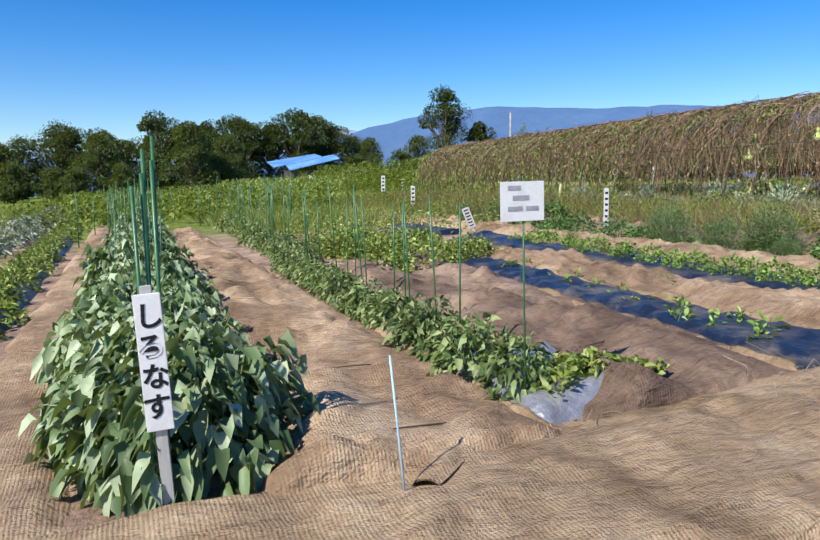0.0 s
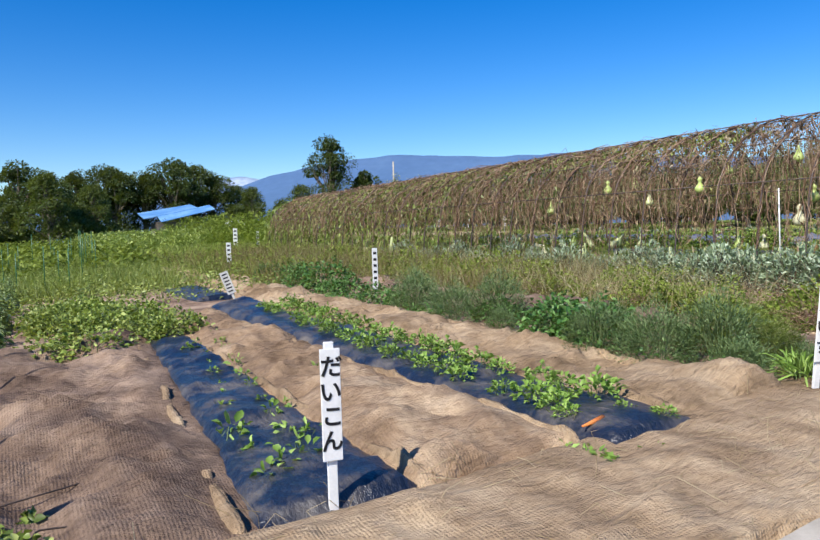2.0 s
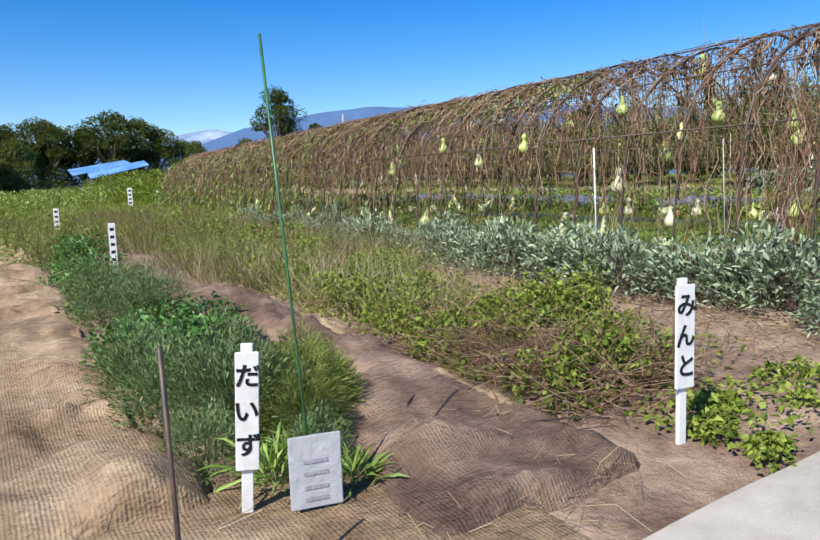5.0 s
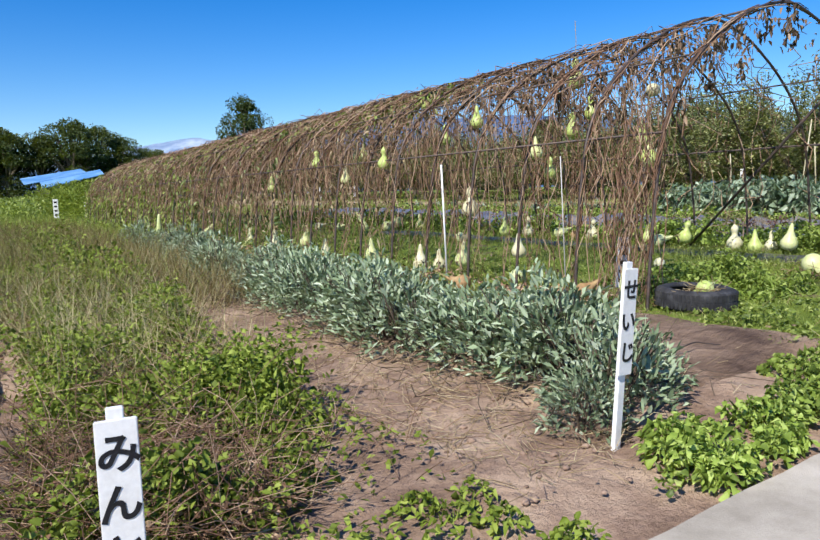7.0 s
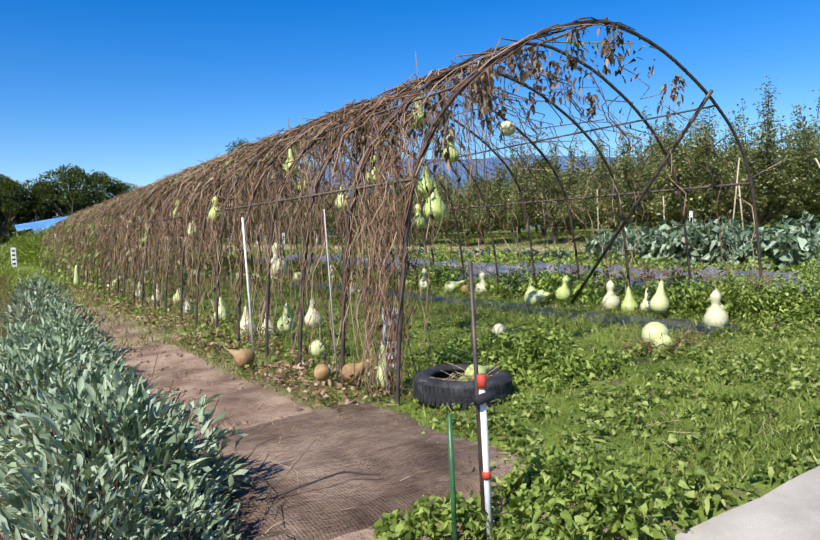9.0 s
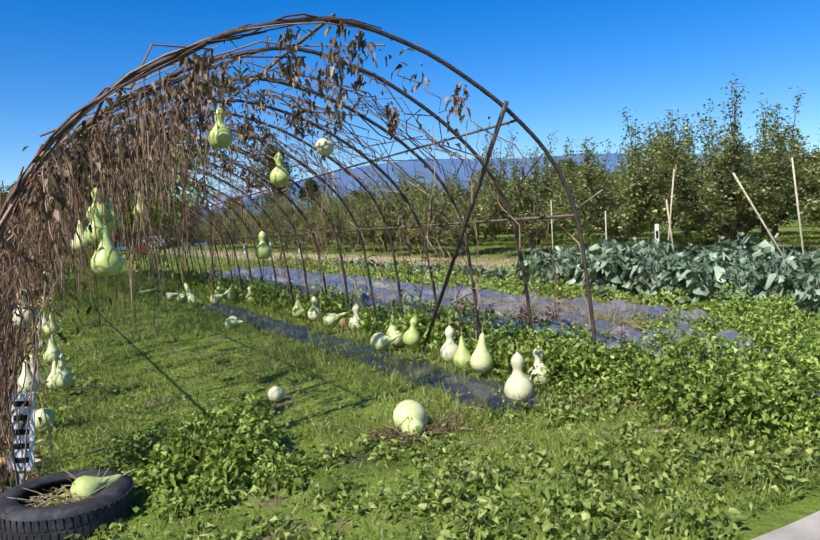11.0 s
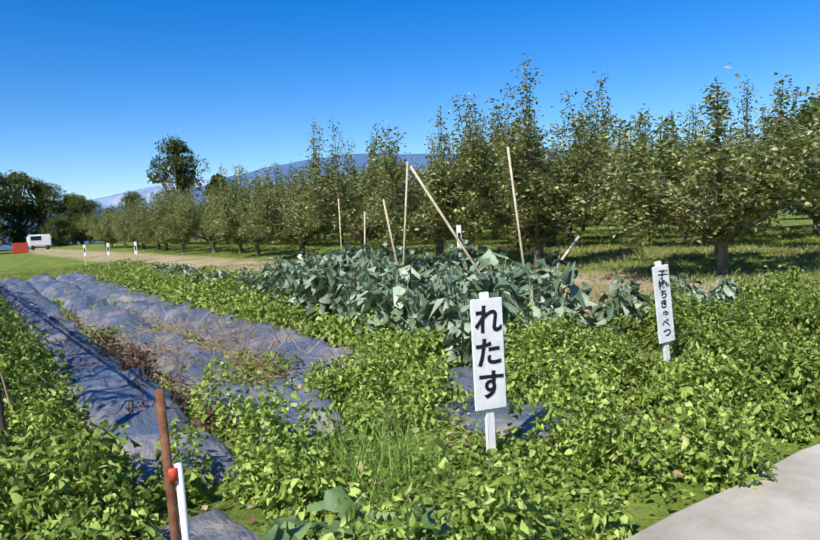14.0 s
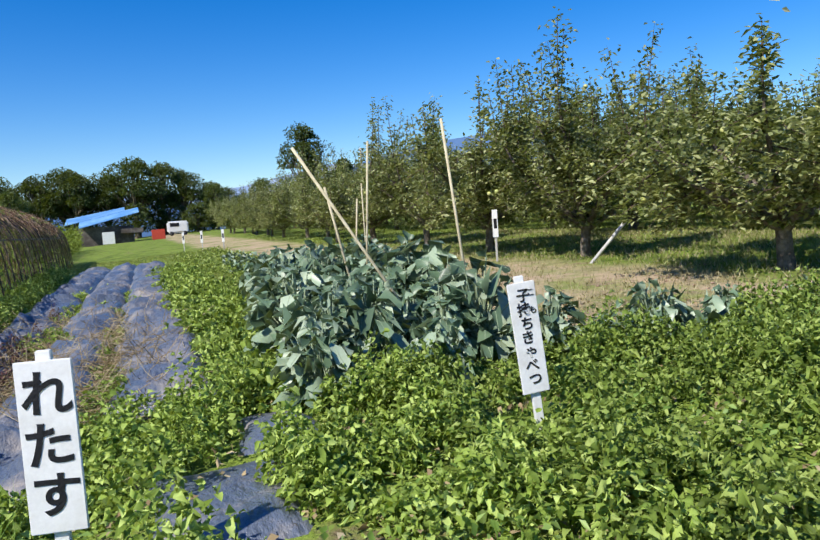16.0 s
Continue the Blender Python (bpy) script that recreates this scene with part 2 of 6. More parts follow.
def weave_mat(name, a, b_, c):
    """Woven jute-like ground sheet: fine ribs, long stains, blown sand, shade of folds painted as dark lines."""
    m, n, l, b = material(name, 0.9, 0, 0.15)
    col = ramp(n, l, noise_out(n, l, 1.5, 8, 0.72, (1.0, 0.6, 1)), [(0.33, a), (0.48, b_), (0.64, c)])
    w = n.new("ShaderNodeTexWave")
    w.bands_direction = "X"
    w.inputs["Scale"].default_value, w.inputs["Distortion"].default_value, w.inputs["Detail"].default_value = 17, 1.2, 3
    geo = n.new("ShaderNodeNewGeometry")
    l.new(geo.outputs["Position"], w.inputs[0])
    col = mixc(n, l, ramp(n, l, noise_out(n, l, 0.8, 3), [(0.5, (0.03, 0.03, 0.03)), (0.6, (0.34, 0.34, 0.34))]), col, mixc(n, l, w.outputs[1], (0.45, 0.4, 0.37), (1, 1, 1)), "MULTIPLY")
    fine = noise_out(n, l, 60, 4)
    col = mixc(n, l, 0.35, col, mixc(n, l, fine, (0.5, 0.48, 0.45), (1.0, 1.0, 1.0)), "MULTIPLY")
    # thin dark lines put the shade of creases into the colour
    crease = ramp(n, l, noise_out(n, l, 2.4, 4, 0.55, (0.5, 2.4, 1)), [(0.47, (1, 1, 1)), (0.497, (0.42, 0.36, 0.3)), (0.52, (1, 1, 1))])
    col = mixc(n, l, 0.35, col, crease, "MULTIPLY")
    l.new(col, b.inputs["Base Color"])
    add = n.new("ShaderNodeMath")
    add.operation = "MULTIPLY_ADD"
    l.new(w.outputs[1], add.inputs[0])
    add.inputs[1].default_value = 0.022
    l.new(noise_out(n, l, 5, 7, 0.68, (0.5, 1.7, 1)), add.inputs[2])
    bump(n, l, b, add.outputs[0], 1.0, 0.11)
    return m


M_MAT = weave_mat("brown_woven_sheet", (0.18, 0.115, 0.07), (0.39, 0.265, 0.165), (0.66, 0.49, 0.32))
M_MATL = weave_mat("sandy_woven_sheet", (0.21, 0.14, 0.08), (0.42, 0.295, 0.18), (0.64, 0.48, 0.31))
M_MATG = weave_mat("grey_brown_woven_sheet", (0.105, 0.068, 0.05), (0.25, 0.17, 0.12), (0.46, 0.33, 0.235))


def ground_mat():
    m, n, l, b = material("soil_and_turf", 0.95, 0, 0.1)
    soil = ramp(n, l, noise_out(n, l, 1.7, 7, 0.7), [(0.3, (0.15, 0.095, 0.065)), (0.46, (0.31, 0.21, 0.15)), (0.62, (0.52, 0.38, 0.27))])
    turf = ramp(n, l, noise_out(n, l, 1.1, 7, 0.72), [(0.3, (0.05, 0.05, 0.03)), (0.42, (0.12, 0.17, 0.03)), (0.55, (0.22, 0.3, 0.05)), (0.64, (0.2, 0.16, 0.09)), (0.76, (0.3, 0.23, 0.15))])
    geo = n.new("ShaderNodeNewGeometry")
    sep = n.new("ShaderNodeSeparateXYZ")
    l.new(geo.outputs["Position"], sep.inputs[0])

    def over(sock, lo, hi):
        r = n.new("ShaderNodeMapRange")
        r.inputs[1].default_value, r.inputs[2].default_value = lo, hi
        wob = n.new("ShaderNodeMath")
        wob.operation = "MULTIPLY_ADD"
        l.new(noise_out(n, l, 0.9, 4), wob.inputs[0])
        wob.inputs[1].default_value = 1.6
        l.new(sock, wob.inputs[2])
        l.new(wob.outputs[0], r.inputs[0])
        return r.outputs[0]

    mx = n.new("ShaderNodeMath")
    mx.operation = "MAXIMUM"
    l.new(over(sep.outputs[0], 15.0, 15.6), mx.inputs[0])
    l.new(over(sep.outputs[1], 17.0, 23.0), mx.inputs[1])
    col = mixc(n, l, mx.outputs[0], soil, turf)
    band = n.new("ShaderNodeMath")
    band.operation = "SUBTRACT"
    l.new(over(sep.outputs[0], 25.6, 26.2), band.inputs[0])
    l.new(over(sep.outputs[0], 28.6, 29.6), band.inputs[1])
    patchy = ramp(n, l, noise_out(n, l, 0.7, 6, 0.7), [(0.4, (0.2, 0.2, 0.2)), (0.55, (1, 1, 1))])
    both = n.new("ShaderNodeMath")
    both.operation = "MULTIPLY"
    l.new(band.outputs[0], both.inputs[0])
    l.new(patchy, both.inputs[1])
    col = mixc(n, l, both.outputs[0], col, (0.50, 0.38, 0.25))
    l.new(mixc(n, l, 0.5, col, mixc(n, l, noise_out(n, l, 40, 4), (0.4, 0.4, 0.4), (1, 1, 1)), "MULTIPLY"), b.inputs["Base Color"])
    bump(n, l, b, noise_out(n, l, 14, 6, 0.7), 0.8, 0.05)
    return m


M_GROUND = ground_mat()


# ---- mesh tools ----
def obj(name, verts, faces, mat, parent=None, label="", smooth=False):
    me = bpy.data.meshes.new(name)
    me.from_pydata([tuple(v) for v in verts], [], [tuple(f) for f in faces])
    me.materials.append(mat)
    if smooth:
        me.shade_smooth()
    me.update()
    ob = new(name, me)
    if parent:
        ob.parent = parent
    if label:
        ob["label"] = label
    return ob


def mesh_np(name, V, F, mat, smooth=False):
    """A mesh from arrays of vertices and of triangles or quads."""
    me = bpy.data.meshes.new(name)
    V, F = np.asarray(V, np.float32), np.asarray(F, np.int32)
    k = F.shape[1]
    me.vertices.add(len(V))
    me.vertices.foreach_set("co", V.ravel())
    me.loops.add(F.size)
    me.loops.foreach_set("vertex_index", F.ravel())
    me.polygons.add(len(F))
    me.polygons.foreach_set("loop_start", np.arange(0, F.size, k, dtype=np.int32))
    me.polygons.foreach_set("loop_total", np.full(len(F), k, np.int32))
    me.materials.append(mat)
    me.update(calc_edges=True)
    if smooth:
        me.shade_smooth()
    return me


def put(name, me, parent=None, label=""):
    ob = new(name, me)
    if parent:
        ob.parent = parent
    if label:
        ob["label"] = label
    return ob


def thing(name, label, category, group="", m=None, kind=""):
    e = new(name)
    e.empty_display_size = 0.1
    if m is not None:
        e.matrix_basis = m
    return tagged(e, label, category, group, kind)


def unit(v):
    return v / np.maximum(np.linalg.norm(v, axis=-1, keepdims=True), 1e-6)


def leaves(P, D, L, W, droop=0.25, fold=0.25, full=True, twist=1.0, prof=(0.95, 0.8), curl=0.35, wide=0.7):
    """Leaves as folded, drooping blades. P: bases, D: directions, L, W: lengths and widths. Eight vertices and eight triangles each, or four and two."""
    n = len(P)
    D = unit(D)
    L, W = np.broadcast_to(L, n)[:, None], np.broadcast_to(W, n)[:, None]
    side = unit(np.cross(D, np.array([0, 0, 1.0])) + 1e-4 + rng.normal(0, 0.35 * twist, (n, 3)))
    up = unit(np.cross(side, D))
    down = np.array([0, 0, -1.0])
    tip = P + D * L + down * L * droop
    if full:
        a = P + D * L * 0.33 + down * L * droop * 0.11
        b = P + D * L * wide + down * L * droop * wide ** 2
        roll = rng.normal(0, curl, (n, 1)) * W
        fa, fb = up * W * fold, up * W * fold * 0.7
        wa, wb = side * W * 0.5 * prof[0], side * W * 0.5 * prof[1]
        V = np.stack([P, a + wa + fa, a, a - wa + fa + up * roll, b + wb + fb + up * roll, b, b - wb + fb, tip], 1)
        F = np.array([[0, 1, 2], [0, 2, 3], [1, 4, 5], [1, 5, 2], [2, 5, 6], [2, 6, 3], [4, 7, 5], [5, 7, 6]])
    else:
        mid = P + D * L * 0.45 + down * L * droop * 0.2
        V = np.stack([P, mid + side * W / 2, tip, mid - side * W / 2 + up * W * fold], 1)
        F = np.array([[0, 1, 2], [0, 2, 3]])
    k = V.shape[1]
    FF = (F[None] + (np.arange(n) * k)[:, None, None]).reshape(-1, 3)
    return V.reshape(-1, 3), FF


def tubes(paths, radii, sides=3):
    """Thin tubes along polylines; paths: (n, k, 3)."""
    P = np.asarray(paths, float)
    n, k, _ = P.shape
    T = unit(np.gradient(P, axis=1))
    ref = np.where(np.abs(T[..., 2:3]) > 0.8, np.array([1.0, 0, 0]), np.array([0, 0, 1.0]))
    A = unit(np.cross(T, ref))
    B = np.cross(T, A)
    R = np.broadcast_to(np.asarray(radii, float).reshape(-1, 1) if np.ndim(radii) == 1 and len(radii) == n else radii, (n, k))[..., None]
    ang = np.arange(sides) * 2 * np.pi / sides
    V = np.stack([P + R * (A * math.cos(a) + B * math.sin(a)) for a in ang], 2)
    idx = np.arange(n * k * sides).reshape(n, k, sides)
    a, b = idx[:, :-1], idx[:, 1:]
    F = np.stack([a, np.roll(a, -1, 2), np.roll(b, -1, 2), b], -1).reshape(-1, 4)
    return V.reshape(-1, 3), F


def pole(name, p, q, r, mat, parent=None, label="", sides=8, r2=None):
    p, q = np.array(p, float), np.array(q, float)
    V, F = tubes([[p, p * 0.5 + q * 0.5, q]], np.array([[r, (r + (r2 or r)) / 2, r2 or r]]), sides)
    n = len(V)
    me = bpy.data.meshes.new(name)
    me.from_pydata(V.tolist(), [], F.tolist() + [tuple(range(sides))[::-1], tuple(range(n - sides, n))])
    me.materials.append(mat)
    me.shade_smooth()
    return put(name, me, parent, label)


def box_bm(x0, x1, y0, y1, z0, z1, bev=0.0):
    bm = bmesh.new()
    bmesh.ops.create_cube(bm, size=1, matrix=Matrix.LocRotScale(((x0 + x1) / 2, (y0 + y1) / 2, (z0 + z1) / 2), None, (x1 - x0, y1 - y0, z1 - z0)))
    if bev:
        bmesh.ops.bevel(bm, geom=bm.edges[:], offset=bev, segments=2, affect="EDGES")
    return bm


def part(name, bm, mat, parent=None, label=""):
    me = bpy.data.meshes.new(name)
    bm.to_mesh(me)
    bm.free()
    me.materials.append(mat)
    return put(name, me, parent, label)


def sheet(name, xa, xb, y0, y1, mat, lift=0.02, step=0.1, wave=0.03, edge=0.06, seed=0, thick=0.0, label=""):
    """A strip of cloth or film laid on the ground from y0 to y1 between the edges xa(y) and xb(y), gently rumpled."""
    ny = max(2, int((y1 - y0) / step))
    ym = (y0 + y1) / 2
    nx = max(3, int(abs(xb(ym) - xa(ym)) / step) + 1)
    V = []
    for j in range(ny + 1):
        y = y0 + (y1 - y0) * j / ny
        a, b = xa(y), xb(y)
        a += edge * noise.noise((a, y * 1.7, seed + 5.0))
        b += edge * noise.noise((b, y * 1.7, seed + 9.0))
        for i in range(nx + 1):
            x = a + (b - a) * i / nx
            yy = y + (edge * noise.noise((x * 2.1, seed, 3.0)) if j in (0, ny) else 0)
            w = min(1.0, 4 * min(i, nx - i) / nx + 0.1, 0.5 * min(j, ny - j) + 0.1)
            hem = -0.03 if i in (0, nx) or j in (0, ny) else lift
            crease = max(0.0, 1 - 7 * abs(noise.noise((x * 0.7 + 1.5 * noise.noise((x, y, seed)), y * 3.2, seed + 11)))) * max(0.0, 0.3 + noise.noise((x * 0.8, y * 0.6, seed + 20)))
            z = G(x, yy) + hem + 0.55 * wave * w * crease + 0.5 * wave * w * abs(noise.noise((x * 3.1 + y * 1.3, y * 3.6, seed + 4))) + wave * w * (0.55 + 0.9 * max(0.0, 1 - 5 * abs(noise.noise((x * 0.4 + 3, y * 1.5, seed + 7)))) ** 2 + noise.noise((x * 1.6, y * 0.8, seed)) + 0.45 * noise.noise((x * 5, y * 2.2, seed + 2)))
            V.append((x, yy, z))
    F = [(j * (nx + 1) + i, j * (nx + 1) + i + 1, (j + 1) * (nx + 1) + i + 1, (j + 1) * (nx + 1) + i) for j in range(ny) for i in range(nx)]
    ob = obj(name, V, F, mat, smooth=True)
    return tagged(ob, label, kind="structure")


# ---- ground, lane, distance ----
xs = np.concatenate([np.array([-3000, -900, -300, -120, -60, -36]), np.arange(-30, 45, 0.75), np.array([50, 60, 80, 130, 300, 900, 3000])])
ys = np.concatenate([np.array([-3000, -900, -300, -100, -40, -15]), np.arange(-8, 45, 0.75), np.array([50, 60, 75, 90, 105, 120, 200, 500, 1200, 4000])])
V = [(x, y, G(x, y) + (0.03 * noise.noise((x * 0.9, y * 0.9, 1.5)) if y > 2 else -0.03)) for y in ys for x in xs]
nx = len(xs)
F = [(j * nx + i, j * nx + i + 1, (j + 1) * nx + i + 1, (j + 1) * nx + i) for j in range(len(ys) - 1) for i in range(nx - 1)]
tagged(obj("ground", V, F, M_GROUND, smooth=True), "brown garden soil turning into rough green turf", kind="structure")


def slab(name, y0, y1, x0, x1, top, mat, label, seed):
    V, F = [], []
    n = int((x1 - x0) / 0.25)
    for i in range(n + 1):
        x = x0 + (x1 - x0) * i / n
        e = 0.03 * noise.noise((x * 2.3, seed, 0)) + 0.02 * noise.noise((x * 9, seed, 0))
        V += [(x, y0, G(x, 0) - 0.1), (x, y0, G(x, 0) + top), (x, y1 + e, G(x, 0) + top - 0.004), (x, y1 + e + 0.02, G(x, 0) - 0.1)]
        if i:
            a = 4 * (i - 1)
            F += [(a + k, a + 4 + k, a + 5 + k, a + 1 + k) for k in range(3)]
    return tagged(obj(name, V, F, mat), label, kind="structure")


slab("pavement", 0.95, 1.63, -14, 50, 0.03, M_CONC, "pale worn concrete edge of the lane", 4.0)
slab("road", -2.6, 0.95, -14, 50, 0.018, M_ROAD, "grey-brown surface of the narrow farm lane", 8.0)


def ridge(name, dist, prof, mat, label, base=-60):
    azs = np.linspace(prof[0][0], prof[-1][0], 160)
    els = np.interp(azs, [p[0] for p in prof], [p[1] for p in prof])
    V, F = [], []
    for i, (a, e) in enumerate(zip(azs, els)):
        e += 0.12 * noise.noise((a * 0.5, dist, 0)) + 0.05 * noise.noise((a * 2.1, dist, 0))
        x, y = dist * math.sin(radians(a)), dist * math.cos(radians(a))
        V += [(x, y, base), (x, y, dist * math.tan(radians(e)) * 0.6), (x * 1.12, y * 1.12, 1.12 * dist * math.tan(radians(e)))]
        if i:
            k = 3 * (i - 1)
            F += [(k, k + 3, k + 4, k + 1), (k + 1, k + 4, k + 5, k + 2)]
    return tagged(obj(name, V, F, mat, smooth=True), label, kind="structure")


# distance haze is put into the mountain's colour as an even blue
M_MOUNT = surf_mat("haze_tinted_mountain", (0.075, 0.14, 0.27), (0.085, 0.155, 0.29), (0.10, 0.175, 0.31), 0.004, 1.0, 0.03, 0.0, 0.01, 0.0)
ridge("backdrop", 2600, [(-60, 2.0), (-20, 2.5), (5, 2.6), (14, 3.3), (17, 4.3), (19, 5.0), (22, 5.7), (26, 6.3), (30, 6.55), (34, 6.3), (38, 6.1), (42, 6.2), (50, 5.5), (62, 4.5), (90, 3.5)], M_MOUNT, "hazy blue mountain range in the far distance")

# snow tones, with the blue of the haze mixed into them
M_SNOW = surf_mat("haze_tinted_snowy_peak", (0.13, 0.2, 0.33), (0.2, 0.28, 0.41), (0.42, 0.5, 0.6), 0.006, 1.0, 0.02, 0.0, 0.01, 0.0)
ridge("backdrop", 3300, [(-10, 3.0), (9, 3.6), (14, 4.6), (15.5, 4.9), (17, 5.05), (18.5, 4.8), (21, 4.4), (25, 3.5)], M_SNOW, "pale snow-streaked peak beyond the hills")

# woven sheets between the beds, mulch film under the rows
line = lambda x, s=0.0: (lambda y: x + s * (y - 3))
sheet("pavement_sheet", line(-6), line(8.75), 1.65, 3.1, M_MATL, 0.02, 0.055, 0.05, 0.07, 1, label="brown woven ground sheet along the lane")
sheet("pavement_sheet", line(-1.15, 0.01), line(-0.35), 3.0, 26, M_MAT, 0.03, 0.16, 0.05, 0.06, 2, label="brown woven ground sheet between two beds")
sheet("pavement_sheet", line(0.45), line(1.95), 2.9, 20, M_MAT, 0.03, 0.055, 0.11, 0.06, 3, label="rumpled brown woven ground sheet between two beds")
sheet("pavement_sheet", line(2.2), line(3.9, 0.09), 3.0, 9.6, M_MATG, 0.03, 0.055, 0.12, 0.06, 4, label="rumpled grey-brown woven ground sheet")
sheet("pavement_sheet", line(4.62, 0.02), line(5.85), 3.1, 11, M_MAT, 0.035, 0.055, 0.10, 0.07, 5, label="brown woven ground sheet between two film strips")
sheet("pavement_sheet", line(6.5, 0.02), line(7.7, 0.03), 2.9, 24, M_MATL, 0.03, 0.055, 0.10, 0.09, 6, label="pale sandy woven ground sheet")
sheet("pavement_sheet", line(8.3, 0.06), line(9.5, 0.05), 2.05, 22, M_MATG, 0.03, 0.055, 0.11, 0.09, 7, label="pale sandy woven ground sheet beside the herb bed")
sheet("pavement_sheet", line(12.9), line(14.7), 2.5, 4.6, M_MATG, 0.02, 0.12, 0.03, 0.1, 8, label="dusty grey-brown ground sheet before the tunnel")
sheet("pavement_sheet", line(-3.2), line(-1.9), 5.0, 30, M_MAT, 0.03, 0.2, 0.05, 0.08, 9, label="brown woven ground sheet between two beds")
sheet("mulch_film", line(3.72, 0.10), line(4.72, 0.025), 3.02, 9.6, M_BLACK, 0.06, 0.1, 0.05, 0.04, 11, label="shiny black mulch film over a planted row")
sheet("mulch_film", line(5.78, 0.015), line(6.6, 0.02), 2.75, 12.5, M_BLACK, 0.06, 0.1, 0.05, 0.04, 12, label="shiny black mulch film over a radish row")
sheet("mulch_film", line(6.0), line(6.9), 13.6, 17, M_BLACK, 0.06, 0.15, 0.05, 0.04, 13, label="shiny black mulch film over a far row")
sheet("mulch_film", line(1.9), line(2.75), 3.15, 4.6, M_FOIL, 0.05, 0.08, 0.09, 0.06, 14, label="crumpled silver mulch film at a row's end")
sheet("mulch_film", line(-1.95), line(-1.15), 5.2, 26, M_BLACK, 0.05, 0.2, 0.05, 0.04, 15, label="black mulch film under a leafy row")
for i, (x0, x1, s0, y0, y1) in enumerate([(1.86, 1.96, 0.0, 2.9, 6), (3.62, 3.74, 0.09, 3.0, 9.4), (4.66, 4.76, 0.02, 3.1, 9), (5.70, 5.80, 0.0, 3.0, 10.5), (6.56, 6.68, 0.02, 2.9, 14), (7.48, 7.58, 0.03, 2.9, 15), (9.3, 9.42, 0.05, 2.7, 14), (0.55, 0.62, 0.0, 2.9, 8)]):
    sheet("sheet_hem", line(x0, s0), line(x1, s0), y0, y1, M_MATL, 0.042, 0.09, 0.05, 0.05, 60 + i, label="sandy frayed edge of a woven sheet")
for i, (x0, x1, y0, y1) in enumerate([(19.75, 20.45, 3.45, 26), (20.6, 21.25, 3.8, 26), (21.35, 22.15, 5.2, 25), (22.1, 22.6, 3.8, 4.6), (19.6, 20.2, 2.35, 3.2), (21.6, 22.35, 2.7, 3.8), (18.15, 18.75, 4.0, 15)]):
    sheet("mulch_film", line(x0, 0.02 if x0 > 19 else 0), line(x1, 0.03 if x0 > 19 else 0), y0, y1, M_GREYFILM if x0 > 19 else M_BLACK, 0.02 if x0 < 19 or y1 < 5 else 0.06, 0.1, 0.02 if x0 < 19 else 0.04 if y1 < 5 else 0.10, 0.12, 20 + i, label="faded grey-purple mulch film with dust on it")


# ---- plants ----
def rand_dirs(n, zmin=-0.2, zmax=1.0):
    z = rng.uniform(zmin, zmax, n)
    a = rng.uniform(0, 2 * np.pi, n)
    r = np.sqrt(np.maximum(0, 1 - z * z))
    return np.stack([r * np.cos(a), r * np.sin(a), z], 1)


def dome_points(n, rx, ry, h, inner=0.45, z0=0.05):
    d = rand_dirs(n, -0.05, 1.0)
    s = rng.uniform(inner, 1.0, n) ** 0.6
    lump = 1 + 0.18 * np.sin(d[:, 0] * 5 + 1) * np.cos(d[:, 1] * 6)
    P = d * (s * lump)[:, None] * np.array([rx, ry, h]) + np.array([0, 0, z0])
    P[:, 2] = np.maximum(P[:, 2], 0.02)
    return P, d


def stems(n, rx, ry, h, r=0.006, lean=0.8):
    a = rng.uniform(0, 2 * np.pi, n)
    e = np.sqrt(rng.uniform(0, 1, n)) * lean
    base = np.stack([np.cos(a) * 0.05, np.sin(a) * 0.05, np.zeros(n) - 0.02], 1)
    tip = np.stack([np.cos(a) * rx * e, np.sin(a) * ry * e, h * rng.uniform(0.65, 1, n)], 1)
    mid = (base + tip) / 2 + rng.normal(0, 0.03, (n, 3)) + np.array([0, 0, 0.05])
    return tubes(np.stack([base, mid, tip], 1), np.full(n, r), 3)


def bush(n, rx, ry, h, L, W, droop, mat, stem_mat=None, up=0.0, full=True, inner=0.45, fold=0.25, stem_n=9, stem_r=0.006, zmin=None, prof=(0.95, 0.8), wide=0.7):
    """Meshes (foliage, stems) of one plant."""
    P, d = dome_points(n, rx, ry, h, inner)
    D = d * np.array([1, 1, 0.5]) + rng.normal(0, 0.45, (n, 3)) + np.array([0, 0, up])
    V, F = leaves(P, D, L * rng.uniform(0.6, 1.25, n), W * rng.uniform(0.7, 1.2, n), droop, fold, full, prof=prof, wide=wide)
    f = mesh_np("foliage", V, F, mat, full)
    V, F = stems(stem_n, rx, ry, h, stem_r)
    return f, mesh_np("stem", V, F, stem_mat or M_STEM)


